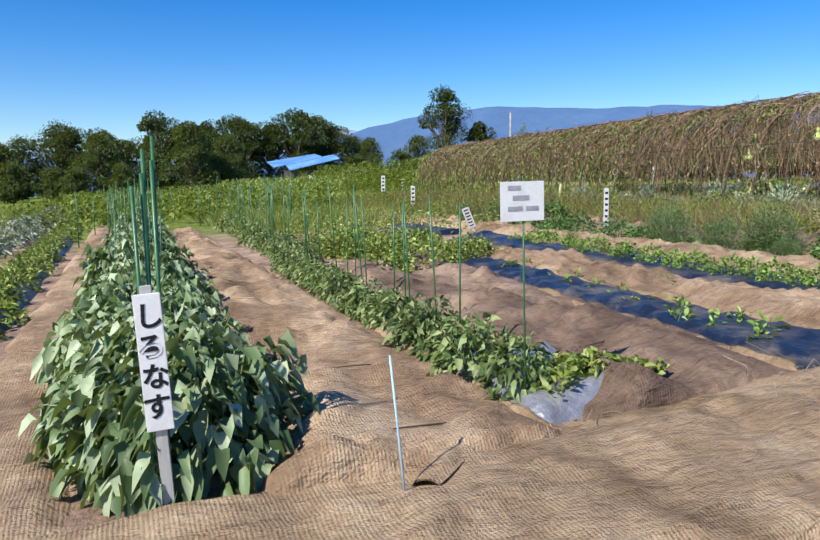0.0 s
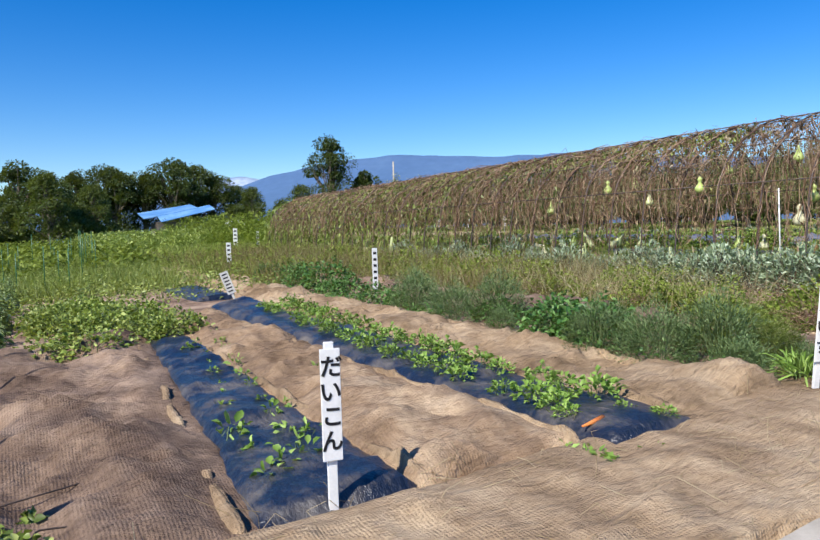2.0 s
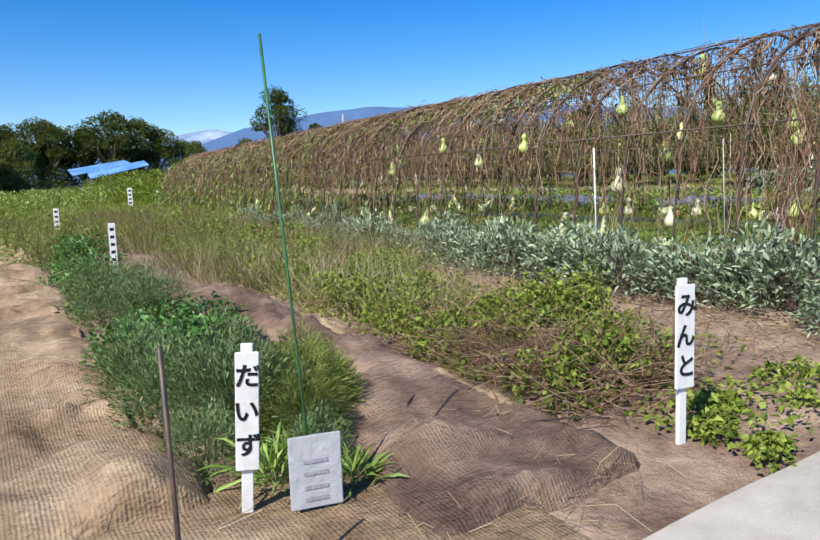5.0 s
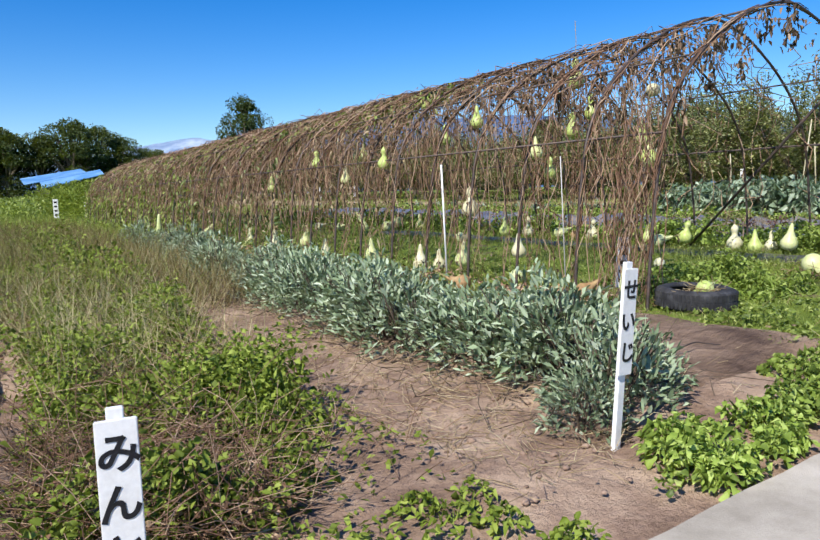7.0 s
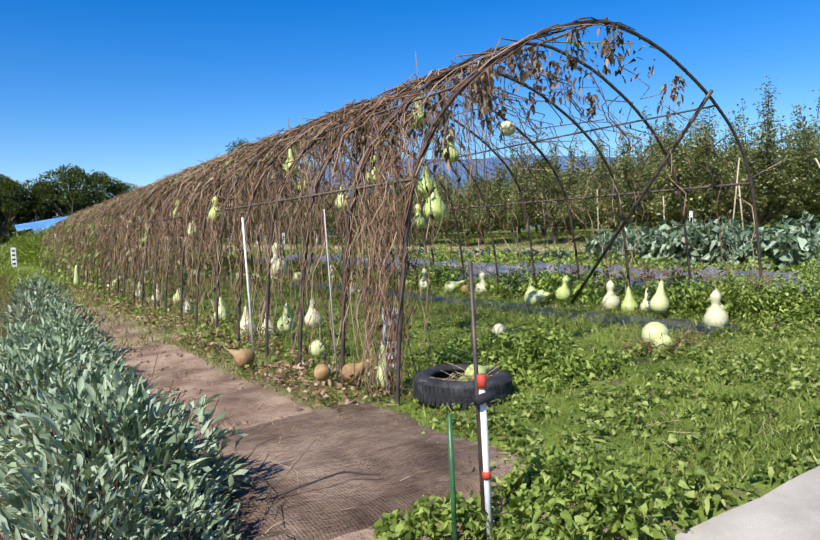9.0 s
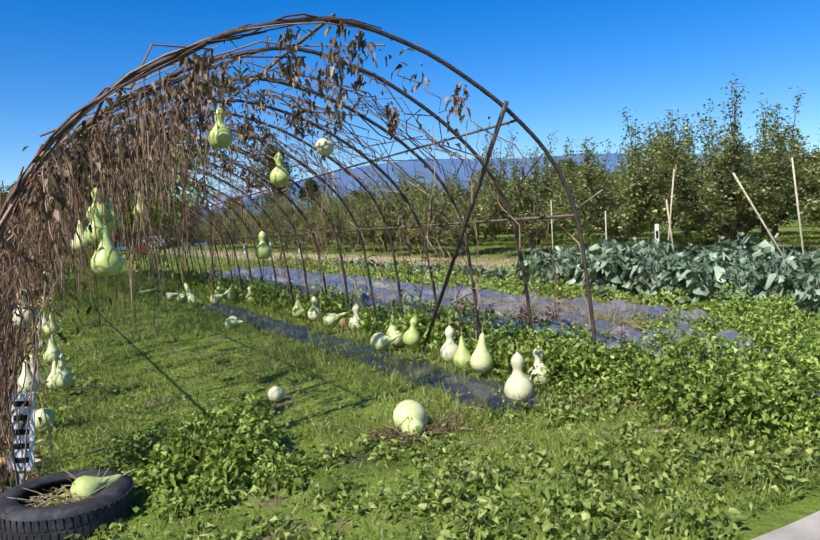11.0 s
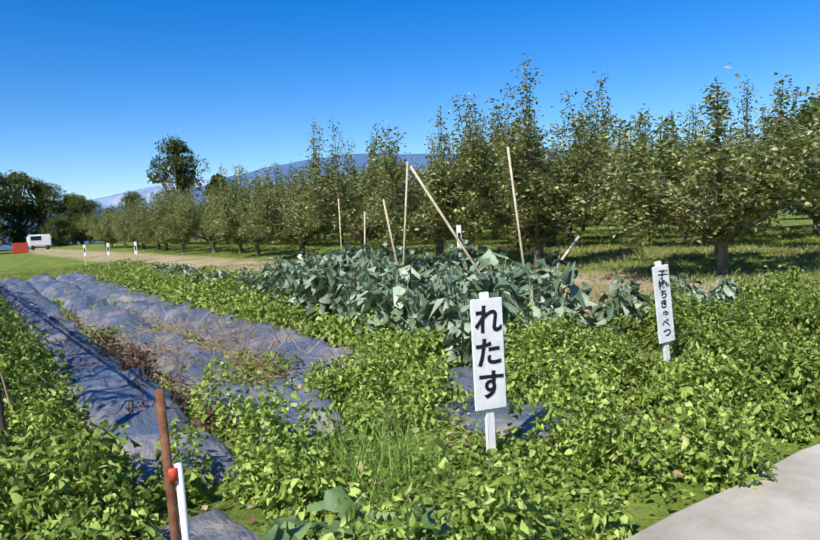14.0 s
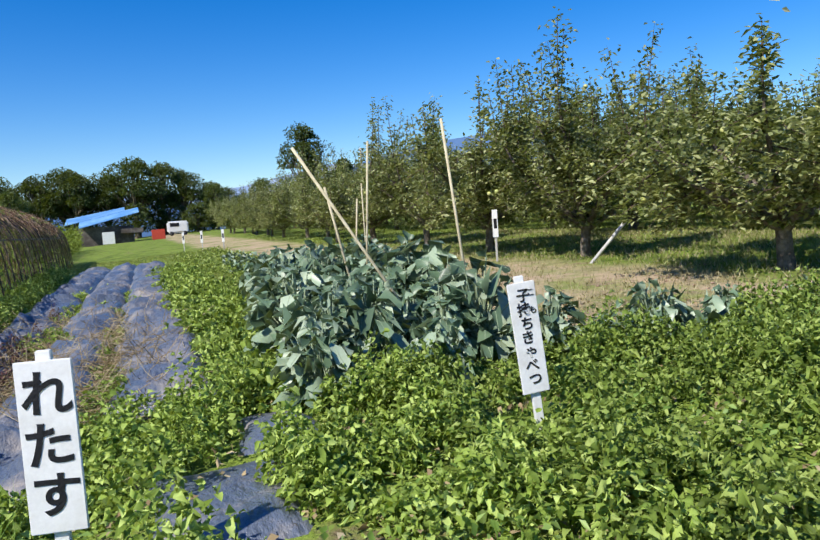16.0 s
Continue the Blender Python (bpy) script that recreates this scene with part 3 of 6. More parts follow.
def planting(name, label, category, group, variants, spots, scale=(0.85, 1.15), lift=0.0):
    """Plants set out at the spots (x, y, size), from a few grown variants: copies share their meshes."""
    first = []
    for f, s in variants:
        t = thing(name, label, category, group)
        put("foliage", f, t)
        put("stem", s, t)["kind"] = "stuff"
        first.append(t)
    used = set()
    for i, (x, y, k) in enumerate(spots):
        v = i % len(first)
        k *= random.uniform(*scale)
        m = pose(x, y, G(x, y) + lift, 0, 0, random.uniform(0, 360)) @ Matrix.Diagonal((k, k, k * random.uniform(0.9, 1.1), 1))
        if v in used:
            copy_thing(first[v], m)
        else:
            used.add(v)
            first[v].matrix_basis = m


def row(x0, s, y0, y1, step, jx=0.08, k=1.0):
    out, y = [], y0
    while y < y1:
        out.append((x0 + s * (y - 3) + random.uniform(-jx, jx), y + random.uniform(-0.1, 0.1) * step, k))
        y += step
    return out


# eggplant row and its neighbours
egg = [bush(820, 0.56, 0.50, 0.56, 0.105, 0.062, 0.8, M_EGG, up=-0.15, fold=0.5, stem_n=12, prof=(1.15, 1.0)) for _ in range(4)]
planting("eggplant", "wilted grey-green eggplant with big drooping leaves", "eggplant plant", "eggplant row", egg,
         row(0.08, 0.0, 3.62, 9, 0.28, 0.2, 0.92) + row(0.06, 0.02, 9, 22, 0.55, 0.1))
silver = [bush(230, 0.55, 0.5, 0.5, 0.15, 0.07, 0.4, M_SILVER, up=-0.1) for _ in range(3)]
planting("eggplant", "silvery dried-up eggplant with curled leaves", "eggplant plant", "silvery row", silver, row(-3.3, 0.03, 7.5, 34, 0.75, 0.1))
bean = [bush(260, 0.33, 0.36, 0.46, 0.12, 0.055, 0.55, M_BEAN, up=-0.1, stem_n=10) for _ in range(4)]
planting("pepper_plant", "limp pepper plant with drooping narrow leaves", "pepper plant", "pepper row", bean,
         row(2.05, 0.03, 3.65, 11, 0.42, 0.05, 0.82) + row(2.3, 0.03, 11, 22, 0.6, 0.1))
leafy = [bush(170, 0.34, 0.34, 0.3, 0.10, 0.06, 0.25, M_FRESH, up=0.2) for _ in range(4)]
planting("leafy_vegetable", "low fresh green leafy vegetable on black film", "vegetable plant", "leafy row", leafy, row(-1.55, 0.0, 5.6, 26, 0.42, 0.14, 0.9))
potato = [bush(300, 0.42, 0.42, 0.36, 0.085, 0.055, 0.3, M_FRESH, up=0.15, stem_n=12) for _ in range(4)]
spots = [(random.uniform(3.2, 4.3), random.uniform(8.8, 13.5), 1.0) for _ in range(20)] + [(random.uniform(4.3, 5.1), random.uniform(9.4, 12), 0.9) for _ in range(8)]
planting("potato_plant", "bushy fresh green potato plant", "potato plant", "potato patch", potato, spots)
deep = [bush(340, 0.38, 0.38, 0.42, 0.08, 0.055, 0.25, M_DEEP, up=0.15) for _ in range(3)]
planting("soybean_plant", "dark green bushy soybean plant beside the woven sheet", "soybean plant", "herb bed", deep[:1], [(8.5, 5.6, 0.9), (8.65, 6.4, 0.9), (8.4, 7.3, 0.9)])
planting("soybean_plant", "dark green bushy soybean plant", "soybean plant", "herb bed", deep,
         [(8.05, 5.2, 1.0), (7.85, 5.7, 0.8), (8.2, 6.0, 0.9), (8.15, 10.3, 0.7), (8.3, 11.6, 1.0), (8.2, 12.2, 1.0), (8.6, 13.2, 1.1), (8.4, 14.2, 1.0), (8.7, 15.5, 1.1), (8.6, 16.8, 1.0), (8.9, 18.2, 1.0), (8.15, 9.6, 0.8)])
fern = [bush(3000, 0.3, 0.3, 0.44, 0.08, 0.004, 0.3, M_FRESH, up=0.8, full=False, stem_n=16, stem_r=0.003) for _ in range(2)]
planting("feathery_herb", "bright green feathery herb beside the woven sheet", "herb", "herb bed", fern, [(8.45, 3.75, 1.0), (8.3, 3.4, 0.8), (8.6, 4.15, 0.85)])
rose = [bush(3200, 0.34, 0.34, 0.48, 0.05, 0.009, 0.1, M_ROSE, up=0.6, full=False, stem_n=22, stem_r=0.003) for _ in range(3)]
planting("needle_shrub", "grey-green feathery shrub with fine needle leaves", "herb shrub", "herb bed", rose,
         [(7.75, 3.35, 0.7), (8.05, 3.75, 1.05), (7.8, 4.2, 0.95), (8.25, 4.5, 0.95), (7.75, 4.85, 0.75), (8.4, 5.2, 0.8), (8.0, 6.7, 0.9), (8.35, 7.2, 0.95), (8.0, 7.7, 1.0), (8.4, 8.3, 0.95), (8.1, 8.9, 0.9), (8.5, 9.5, 0.9), (8.3, 3.2, 0.6), (8.15, 2.95, 0.5)])
seed = [bush(11, 0.09, 0.09, 0.09, 0.10, 0.055, 0.25, M_SEED, up=0.5, stem_n=5, stem_r=0.003, inner=0.1) for _ in range(4)]
spots = [(4.02 + 0.08 * j + 0.28 * k, 3.6 + 0.5 * j + 0.2 * k, 0.75) for j in range(11) for k in range(2)] + [(5.25, 5.9, 1.2), (4.6, 8.0, 1.1), (4.15, 3.7, 1.1), (4.05, 4.4, 1.2), (4.5, 4.2, 1.0), (4.2, 5.2, 1.1), (4.6, 5.0, 1.0)]
planting("radish_seedling", "small bright green radish seedling in black film", "seedling", "first radish row", seed, spots, lift=0.06)
radish = [bush(84, 0.15, 0.15, 0.14, 0.07, 0.036, 0.25, M_SEED, up=0.4, stem_n=8, stem_r=0.003, inner=0.3) for _ in range(4)]
spots = [(5.98 + 0.02 * j + 0.36 * k + random.uniform(-0.05, 0.05), 3.5 + 0.3 * j, 0.9) for j in range(26) for k in range(2) if random.random() < 0.85] + [(5.95, 3.35, 0.6), (6.3, 3.2, 0.5), (6.4, 2.95, 0.6), (6.1, 3.6, 0.7)]
planting("radish_plant", "leafy bright green radish plant in black film", "radish plant", "second radish row", radish, spots, lift=0.05)
carrot = thing("uprooted_carrot", "bright orange carrot root lying on black film", "carrot", m=pose(5.93, 3.1, G(5.9, 3.1) + 0.1, 0, 0, 15))
pole("root", (-0.12, 0, 0), (0.12, 0, 0), 0.006, M_CARROT, carrot, sides=8, r2=0.024)
daylily = [bush(90, 0.14, 0.14, 0.1, 0.32, 0.02, 0.45, M_SEED, up=1.0, stem_n=4, inner=0.1) for _ in range(2)]
planting("grassy_clump", "yellow-green arching grassy clump beside a sign", "plant", "grassy clumps", daylily, [(7.95, 2.98, 0.9), (8.25, 2.75, 0.7), (8.15, 3.1, 0.8)])

# mint bed: tangled low growth with dry stems
def patch(name, label, category, n, region, h, L, W, mat, full=False, up=0.6, droop=0.2, lump=1.3, parent=None, clear=None):
    """Close-set leaves over a stretch of ground; region: x0, x1, y0, y1."""
    x = rng.uniform(region[0], region[1], n)
    y = rng.uniform(region[2], region[3], n)
    lumpy = 0.5 + 0.5 * np.sin(x * lump * 2.1 + 0.7 * np.sin(y * 2.3)) * np.cos(y * lump * 1.7 + 0.9 * np.sin(x * 1.9))
    lumpy = np.clip(lumpy + 0.35 * np.sin(x * 5.1 + np.sin(y * 6.7)) * np.cos(y * 4.7 + 1.3 * np.sin(x * 3.9)), 0, 1)
    hh = h * (0.1 + 0.9 * lumpy ** 1.3)
    keep = rng.uniform(0, 1, n) < 0.1 + 0.9 * lumpy
    keep &= np.minimum(np.minimum(x - region[0], region[1] - x), np.minimum(y - region[2], region[3] - y)) > 0.18 * np.abs(np.sin(x * 7.3) * np.cos(y * 6.1) + rng.uniform(-0.2, 0.2, n))
    if clear:
        for a, b, c, d in clear:
            keep &= ~((x > a) & (x < b) & (y > c) & (y < d) & (rng.uniform(0, 1, n) < 0.96))
    x, y, hh = x[keep], y[keep], hh[keep]
    k = len(x)
    z = Gv(x, y) + hh * np.sqrt(rng.uniform(0, 1, k)) + 0.01
    D = np.stack([rng.normal(0, 1, k), rng.normal(0, 1, k), rng.normal(up, 0.5, k)], 1)
    V, F = leaves(np.stack([x, y, z], 1), D, L * rng.uniform(0.5, 1.3, k), W * rng.uniform(0.6, 1.2, k), droop, 0.25, full)
    ob = put(name, mesh_np(name, V, F, mat), parent)
    if not parent:
        tagged(ob, label, category, kind="stuff")
    return ob


def blades(name, label, n, region, h, mat, w=0.006, clear=None, category="grass"):
    x = rng.uniform(region[0], region[1], n)
    y = rng.uniform(region[2], region[3], n)
    dens = 0.5 + 0.5 * np.sin(x * 1.7 + np.sin(y * 1.3) * 1.4) * np.cos(y * 1.5 + x * 0.6)
    keep = rng.uniform(0, 1, n) < 0.25 + 0.75 * dens
    if clear:
        for a, b, c, d in clear:
            keep &= ~((x > a) & (x < b) & (y > c) & (y < d))
    x, y = x[keep], y[keep]
    k = len(x)
    P = np.stack([x, y, Gv(x, y) - 0.01], 1)
    a = rng.uniform(0, 2 * np.pi, k)
    hh = h * rng.uniform(0.35, 1.2, k)
    side = np.stack([np.cos(a), np.sin(a), np.zeros(k)], 1) * w
    tip = P + np.stack([rng.normal(0, 0.5, k) * hh, rng.normal(0, 0.5, k) * hh, hh], 1)
    V = np.stack([P - side, P + side, tip], 1).reshape(-1, 3)
    return tagged(put(name, mesh_np(name, V, np.arange(3 * k).reshape(-1, 3), mat)), label, category, kind="stuff")


def strands(name, label, n, region, h, mat, r=0.0025, lay=0.7, category="dry stems", length=0.35):
    x = rng.uniform(region[0], region[1], n)
    y = rng.uniform(region[2], region[3], n)
    z = Gv(x, y) + rng.uniform(0, 1, n) * h
    d = unit(np.stack([rng.normal(0, 1, n), rng.normal(0, 1, n), rng.normal(1 - lay, 0.35, n)], 1))
    L = length * rng.uniform(0.4, 1.4, n)
    a = np.stack([x, y, z], 1)
    b = a + d * L[:, None]
    g = Gv(b[:, 0], b[:, 1]) + 0.01
    b[:, 2] = np.maximum(b[:, 2], g)
    mid = (a + b) / 2 + rng.normal(0, 0.03, (n, 3))
    V, F = tubes(np.stack([a, mid, b], 1), np.full(n, r), 3)
    return tagged(put(name, mesh_np(name, V, F, mat)), label, category, kind="stuff")


def clumps_of(name, label, category, n, region, r, h, per, L, W, mat, clear=(), wave=1.0, up=0.25, slant=0.0):
    """Close-set leafy tufts, each a low dome of leaves, taller and lower by turns, with gaps between them."""
    cx, cy = rng.uniform(region[0], region[1], n), rng.uniform(region[2], region[3], n)
    big = 0.5 + 0.3 * np.sin(cx * 2.3 * wave + 1.1 * np.sin(cy * 1.9 * wave)) + 0.2 * np.sin(cy * 3.7 * wave + cx)
    keep = rng.uniform(0, 1, n) < 0.25 + 0.95 * big
    for a, b, c, d in clear:
        keep &= ~((cx > a) & (cx < b) & (cy > c) & (cy < d))
    cx, cy, big = cx[keep], cy[keep], big[keep]
    k = len(cx)
    size = (0.18 + 1.0 * big) * rng.uniform(0.7, 1.25, k)
    d = rand_dirs(k * per, -0.15, 1.0).reshape(k, per, 3)
    reach = rng.uniform(0.55, 1.0, (k, per, 1)) ** 0.6
    ext = np.stack([r * size ** 0.5, r * size ** 0.5, h * size], 1)[:, None]
    P = d * reach * ext + np.stack([cx + slant * (cy - region[2]), cy, Gv(cx, cy) + 0.015], 1)[:, None]
    D = d * np.array([1, 1, 0.45]) + rng.normal(0, 0.6, d.shape) + np.array([0, 0, up])
    m = k * per
    V, F = leaves(P.reshape(-1, 3), D.reshape(-1, 3), L * rng.uniform(0.5, 1.35, m), W * rng.uniform(0.8, 1.35, m), 0.45, 0.35, True, 2.2, (1.1, 0.85), 0.6)
    return tagged(put(name, mesh_np(name, V, F, mat)), label, category, kind="stuff")


clumps_of("mint_patch", "bushy green mint plants close together", "mint", 560, (9.6, 10.95, 3.5, 9.5), 0.16, 0.5, 62, 0.046, 0.03, M_MINT, slant=0.09)
clumps_of("mint_patch", "bushy green mint plants further back", "mint", 420, (9.9, 11.5, 9.5, 20), 0.24, 0.6, 34, 0.07, 0.05, M_MINT)
clumps_of("mint_patch", "low green tufts along the lane edge", "mint", 46, (9.75, 11.2, 1.68, 2.4), 0.12, 0.13, 60, 0.04, 0.024, M_MINT)
clumps_of("mint_patch", "tall green mint at the front of the bed", "mint", 120, (9.7, 10.75, 2.8, 4.8), 0.15, 0.44, 74, 0.045, 0.029, M_MINT)
clumps_of("mint_patch", "sparse green tufts among dead stems", "mint", 70, (9.5, 10.7, 2.7, 4.4), 0.12, 0.26, 34, 0.05, 0.032, M_MINT)
patch("mint_patch", "tangled green mint growth with bare brown patches", "mint", 22000, (9.5, 11.3, 3.7, 20.0), 0.5, 0.055, 0.037, M_MINT)
patch("mint_patch", "low green mint growing along the lane edge", "mint", 1300, (9.6, 11.2, 1.65, 2.7), 0.08, 0.055, 0.035, M_MINT)
patch("mint_patch", "sparse brown-green mint at the bed's end", "mint", 2600, (9.5, 11.3, 2.5, 3.8), 0.22, 0.05, 0.03, M_MINT)
strands("dry_stems", "tangle of dry brown mint stems", 1300, (9.45, 10.5, 2.5, 4.2), 0.2, M_DRY, 0.0022, 0.75)
patch("mint_patch", "dead brown mint leaves in the tangle", "mint", 3500, (9.5, 10.6, 2.5, 5), 0.2, 0.045, 0.028, M_DRY)
strands("dry_stems", "dark dry stems under the mint", 1500, (9.5, 11.3, 2.5, 12), 0.25, M_DRY, 0.002, 0.6)
blades("tall_weeds", "tall thin brown weeds gone to seed", 16000, (9.4, 12.6, 8, 26), 0.62, M_WEEDTOP, 0.006)
blades("tall_weeds", "tall brown-green weeds beyond the herb bed", 9000, (7.6, 13, 14, 30), 0.7, M_WEEDTOP, 0.009)
blades("tall_weeds", "tall thin green weeds", 6000, (9.4, 12.4, 9, 24), 0.5, M_GRASS, 0.006)
blades("tall_weeds", "tall dry seeding weeds", 7000, (9.4, 12.6, 8, 24), 0.6, M_DRYGRASS, 0.005)
blades("tall_weeds", "dry seeding grass among the mint", 2500, (9.8, 11.4, 5.0, 9), 0.6, M_DRYGRASS, 0.005)
patch("weed_patch", "tall mixed green weeds behind the beds", "weeds", 30000, (7.5, 13.5, 16, 34), 0.6, 0.09, 0.05, M_MINT)
patch("weed_patch", "bright green weed field in the middle distance", "weeds", 26000, (2.5, 8.0, 13.5, 36), 0.4, 0.1, 0.05, M_FRESH)
blades("tall_weeds", "bright green tall grass in the middle distance", 26000, (2.5, 9, 17, 40), 0.5, M_GRASS, 0.012)

patch("herb_patch", "mixed dark green growth in the herb bed", "herbs", 9000, (7.5, 8.7, 3.2, 16), 0.2, 0.06, 0.035, M_DEEP)
patch("herb_patch", "low pale weeds creeping over the woven sheet", "weeds", 1500, (8.5, 9.5, 2.6, 8), 0.06, 0.05, 0.03, M_FRESH)
patch("weed_patch", "small weeds between the sheets", "weeds", 900, (5.6, 6.1, 2.6, 3.1), 0.08, 0.07, 0.03, M_SEED)
patch("weed_patch", "fresh weeds at the end of the pepper row", "weeds", 1500, (2.1, 2.95, 3.25, 3.9), 0.22, 0.07, 0.05, M_FRESH, True)

# sage hedge
sage = [bush(560, 0.43, 0.42, 0.54, 0.105, 0.03, 0.15, M_SAGE, up=0.55, stem_n=26, stem_r=0.004, stem_mat=M_TWIG) for _ in range(4)]
spots = row(12.55, 0.0, 3.15, 8.5, 0.42, 0.1, 1.0) + row(12.85, 0.0, 3.4, 8.5, 0.45, 0.1, 0.9) + row(12.75, 0.03, 8.8, 13, 0.5, 0.15, 0.9) + row(12.9, 0.03, 13.5, 20, 0.7, 0.2, 0.8) + [(12.1, 2.6, 0.5), (12.4, 2.65, 0.75), (12.75, 2.75, 0.7)]
planting("sage_bush", "silvery grey-green sage bush with long narrow leaves", "sage plant", "sage hedge", sage, spots)
strands("dry_stems", "dry purple-grey stems below the sage", 900, (11.9, 13.3, 2.5, 12), 0.12, M_TWIG, 0.003, 0.8)
patch("weed_patch", "fresh green weeds along the lane edge", "weeds", 900, (11.7, 14.2, 1.72, 2.1), 0.06, 0.06, 0.04, M_FRESH, True)
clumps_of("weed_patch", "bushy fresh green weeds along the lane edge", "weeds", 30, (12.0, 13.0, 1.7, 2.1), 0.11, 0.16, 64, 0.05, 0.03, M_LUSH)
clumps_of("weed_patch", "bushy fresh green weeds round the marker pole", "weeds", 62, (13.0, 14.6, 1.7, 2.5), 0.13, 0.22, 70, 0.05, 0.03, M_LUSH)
strands("straw_litter", "thin straw litter on bare soil", 2200, (11.3, 12.4, 2.2, 14), 0.02, M_STRAW, 0.002, 1.0, "litter", 0.2)
strands("straw_litter", "thin straw litter on the woven sheet", 700, (1.5, 9.4, 1.8, 3.2), 0.05, M_STRAW, 0.0018, 1.0, "litter", 0.22)
strands("straw_litter", "thin straw litter before the tunnel", 900, (13, 20, 2.0, 9), 0.03, M_STRAW, 0.002, 1.0, "litter", 0.18)


# clods and stones
def clods(n, region, r):
    V, F = [], []
    bm = bmesh.new()
    bmesh.ops.create_icosphere(bm, subdivisions=1, radius=1)
    base = np.array([v.co[:] for v in bm.verts])
    tri = np.array([[v.index for v in f.verts] for f in bm.faces])
    bm.free()
    c = np.stack([rng.uniform(region[0], region[1], n), rng.uniform(region[2], region[3], n)], 1)
    s = r * rng.uniform(0.3, 1.3, n) ** 1.5
    off = base[None] * (1 + rng.normal(0, 0.16, (n, len(base), 1))) * s[:, None, None] * np.array([1.2, 1, 0.6])
    P = off + np.stack([c[:, 0], c[:, 1], Gv(c[:, 0], c[:, 1]) + s * 0.2], 1)[:, None]
    F = tri[None] + (np.arange(n) * len(base))[:, None, None]
    return P.reshape(-1, 3), F.reshape(-1, 3)


for region, n in (((11.2, 12.3, 1.9, 14), 900), ((13.0, 15, 1.9, 14), 700), ((7.6, 8.6, 2.9, 16), 500), ((1.6, 2.6, 3, 12), 250), ((18.5, 22.5, 2.4, 9), 500), ((24, 29, 2, 9), 300)):
    V_, F_ = clods(n, region, 0.017)
    tagged(put("soil_clods", mesh_np("soil_clods", V_, F_, M_CLOD, True)), "loose crumbs and clods of brown soil", "soil", kind="stuff")

# turf and weeds round the tunnel
blades("turf", "rough short green turf in front of the tunnel", 90000, (14.2, 19.6, 1.8, 9), 0.06, M_GRASS, 0.005)
blades("turf", "rough green turf inside and behind the tunnel", 70000, (13.6, 25, 9, 34), 0.10, M_GRASS, 0.010, [(19.6, 22.4, 9, 26)])
blades("turf", "short dry and green orchard grass", 60000, (23.5, 34, 3.5, 22), 0.08, M_DRYGRASS, 0.008)
blades("turf", "green orchard grass under the trees", 90000, (28.3, 48, 2, 45), 0.11, M_GRASS, 0.012)
blades("turf", "tufts of grass on the field edge", 50000, (-30, 14, 30, 60), 0.35, M_GRASS, 0.03)
patch("weed_patch", "low green weeds in the turf", "weeds", 9000, (14.2, 19.6, 1.8, 8.5), 0.06, 0.045, 0.024, M_FRESH)
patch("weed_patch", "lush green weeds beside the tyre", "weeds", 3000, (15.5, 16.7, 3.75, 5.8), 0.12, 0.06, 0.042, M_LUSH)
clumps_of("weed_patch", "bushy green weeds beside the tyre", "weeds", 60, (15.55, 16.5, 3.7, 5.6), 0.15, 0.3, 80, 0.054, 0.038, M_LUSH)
clumps_of("weed_patch", "low leafy tufts in the turf before the tunnel", "weeds", 420, (14.6, 19.3, 1.7, 4.1), 0.1, 0.09, 16, 0.06, 0.032, M_FRESH)
FEET = [(20.85, 21.65, 1.75, 2.8), (23.2, 23.8, 2.6, 3.4)]
FILM = FEET + [(19.8, 20.55, 3.6, 9), (20.6, 21.3, 3.9, 9), (21.4, 22.1, 5.1, 9), (22.1, 22.6, 3.9, 4.5), (19.7, 20.15, 2.45, 3.1), (21.68, 22.28, 2.5, 3.75)]
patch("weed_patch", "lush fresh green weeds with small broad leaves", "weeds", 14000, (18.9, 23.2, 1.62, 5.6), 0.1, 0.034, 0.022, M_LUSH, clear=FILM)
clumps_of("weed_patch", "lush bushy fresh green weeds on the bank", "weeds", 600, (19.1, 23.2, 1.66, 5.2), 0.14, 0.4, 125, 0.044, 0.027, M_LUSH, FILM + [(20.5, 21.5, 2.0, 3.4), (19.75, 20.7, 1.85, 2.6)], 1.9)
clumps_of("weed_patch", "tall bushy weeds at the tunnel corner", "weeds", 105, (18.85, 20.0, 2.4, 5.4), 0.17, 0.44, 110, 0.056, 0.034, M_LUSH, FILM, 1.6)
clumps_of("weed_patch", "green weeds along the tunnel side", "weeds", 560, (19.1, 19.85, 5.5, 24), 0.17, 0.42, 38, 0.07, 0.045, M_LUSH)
clumps_of("weed_patch", "weed tufts rooted in the gaps of the film", "weeds", 150, (20.45, 21.8, 5.4, 16), 0.12, 0.2, 56, 0.05, 0.03, M_LUSH)
strands("dry_stems", "dry stems and litter strewn over the film", 1500, (20.3, 22.0, 5.2, 9), 0.12, M_STRAW, 0.0028, 0.9)
patch("weed_patch", "paler yellow-green weeds mixed in", "weeds", 9000, (18.6, 27, 1.8, 5.4), 0.26, 0.05, 0.03, M_SEED, clear=FILM)
patch("weed_patch", "withered brown leaves among the weeds", "weeds", 5000, (18.6, 27, 1.8, 6.5), 0.1, 0.06, 0.035, M_STRAW, clear=FEET)
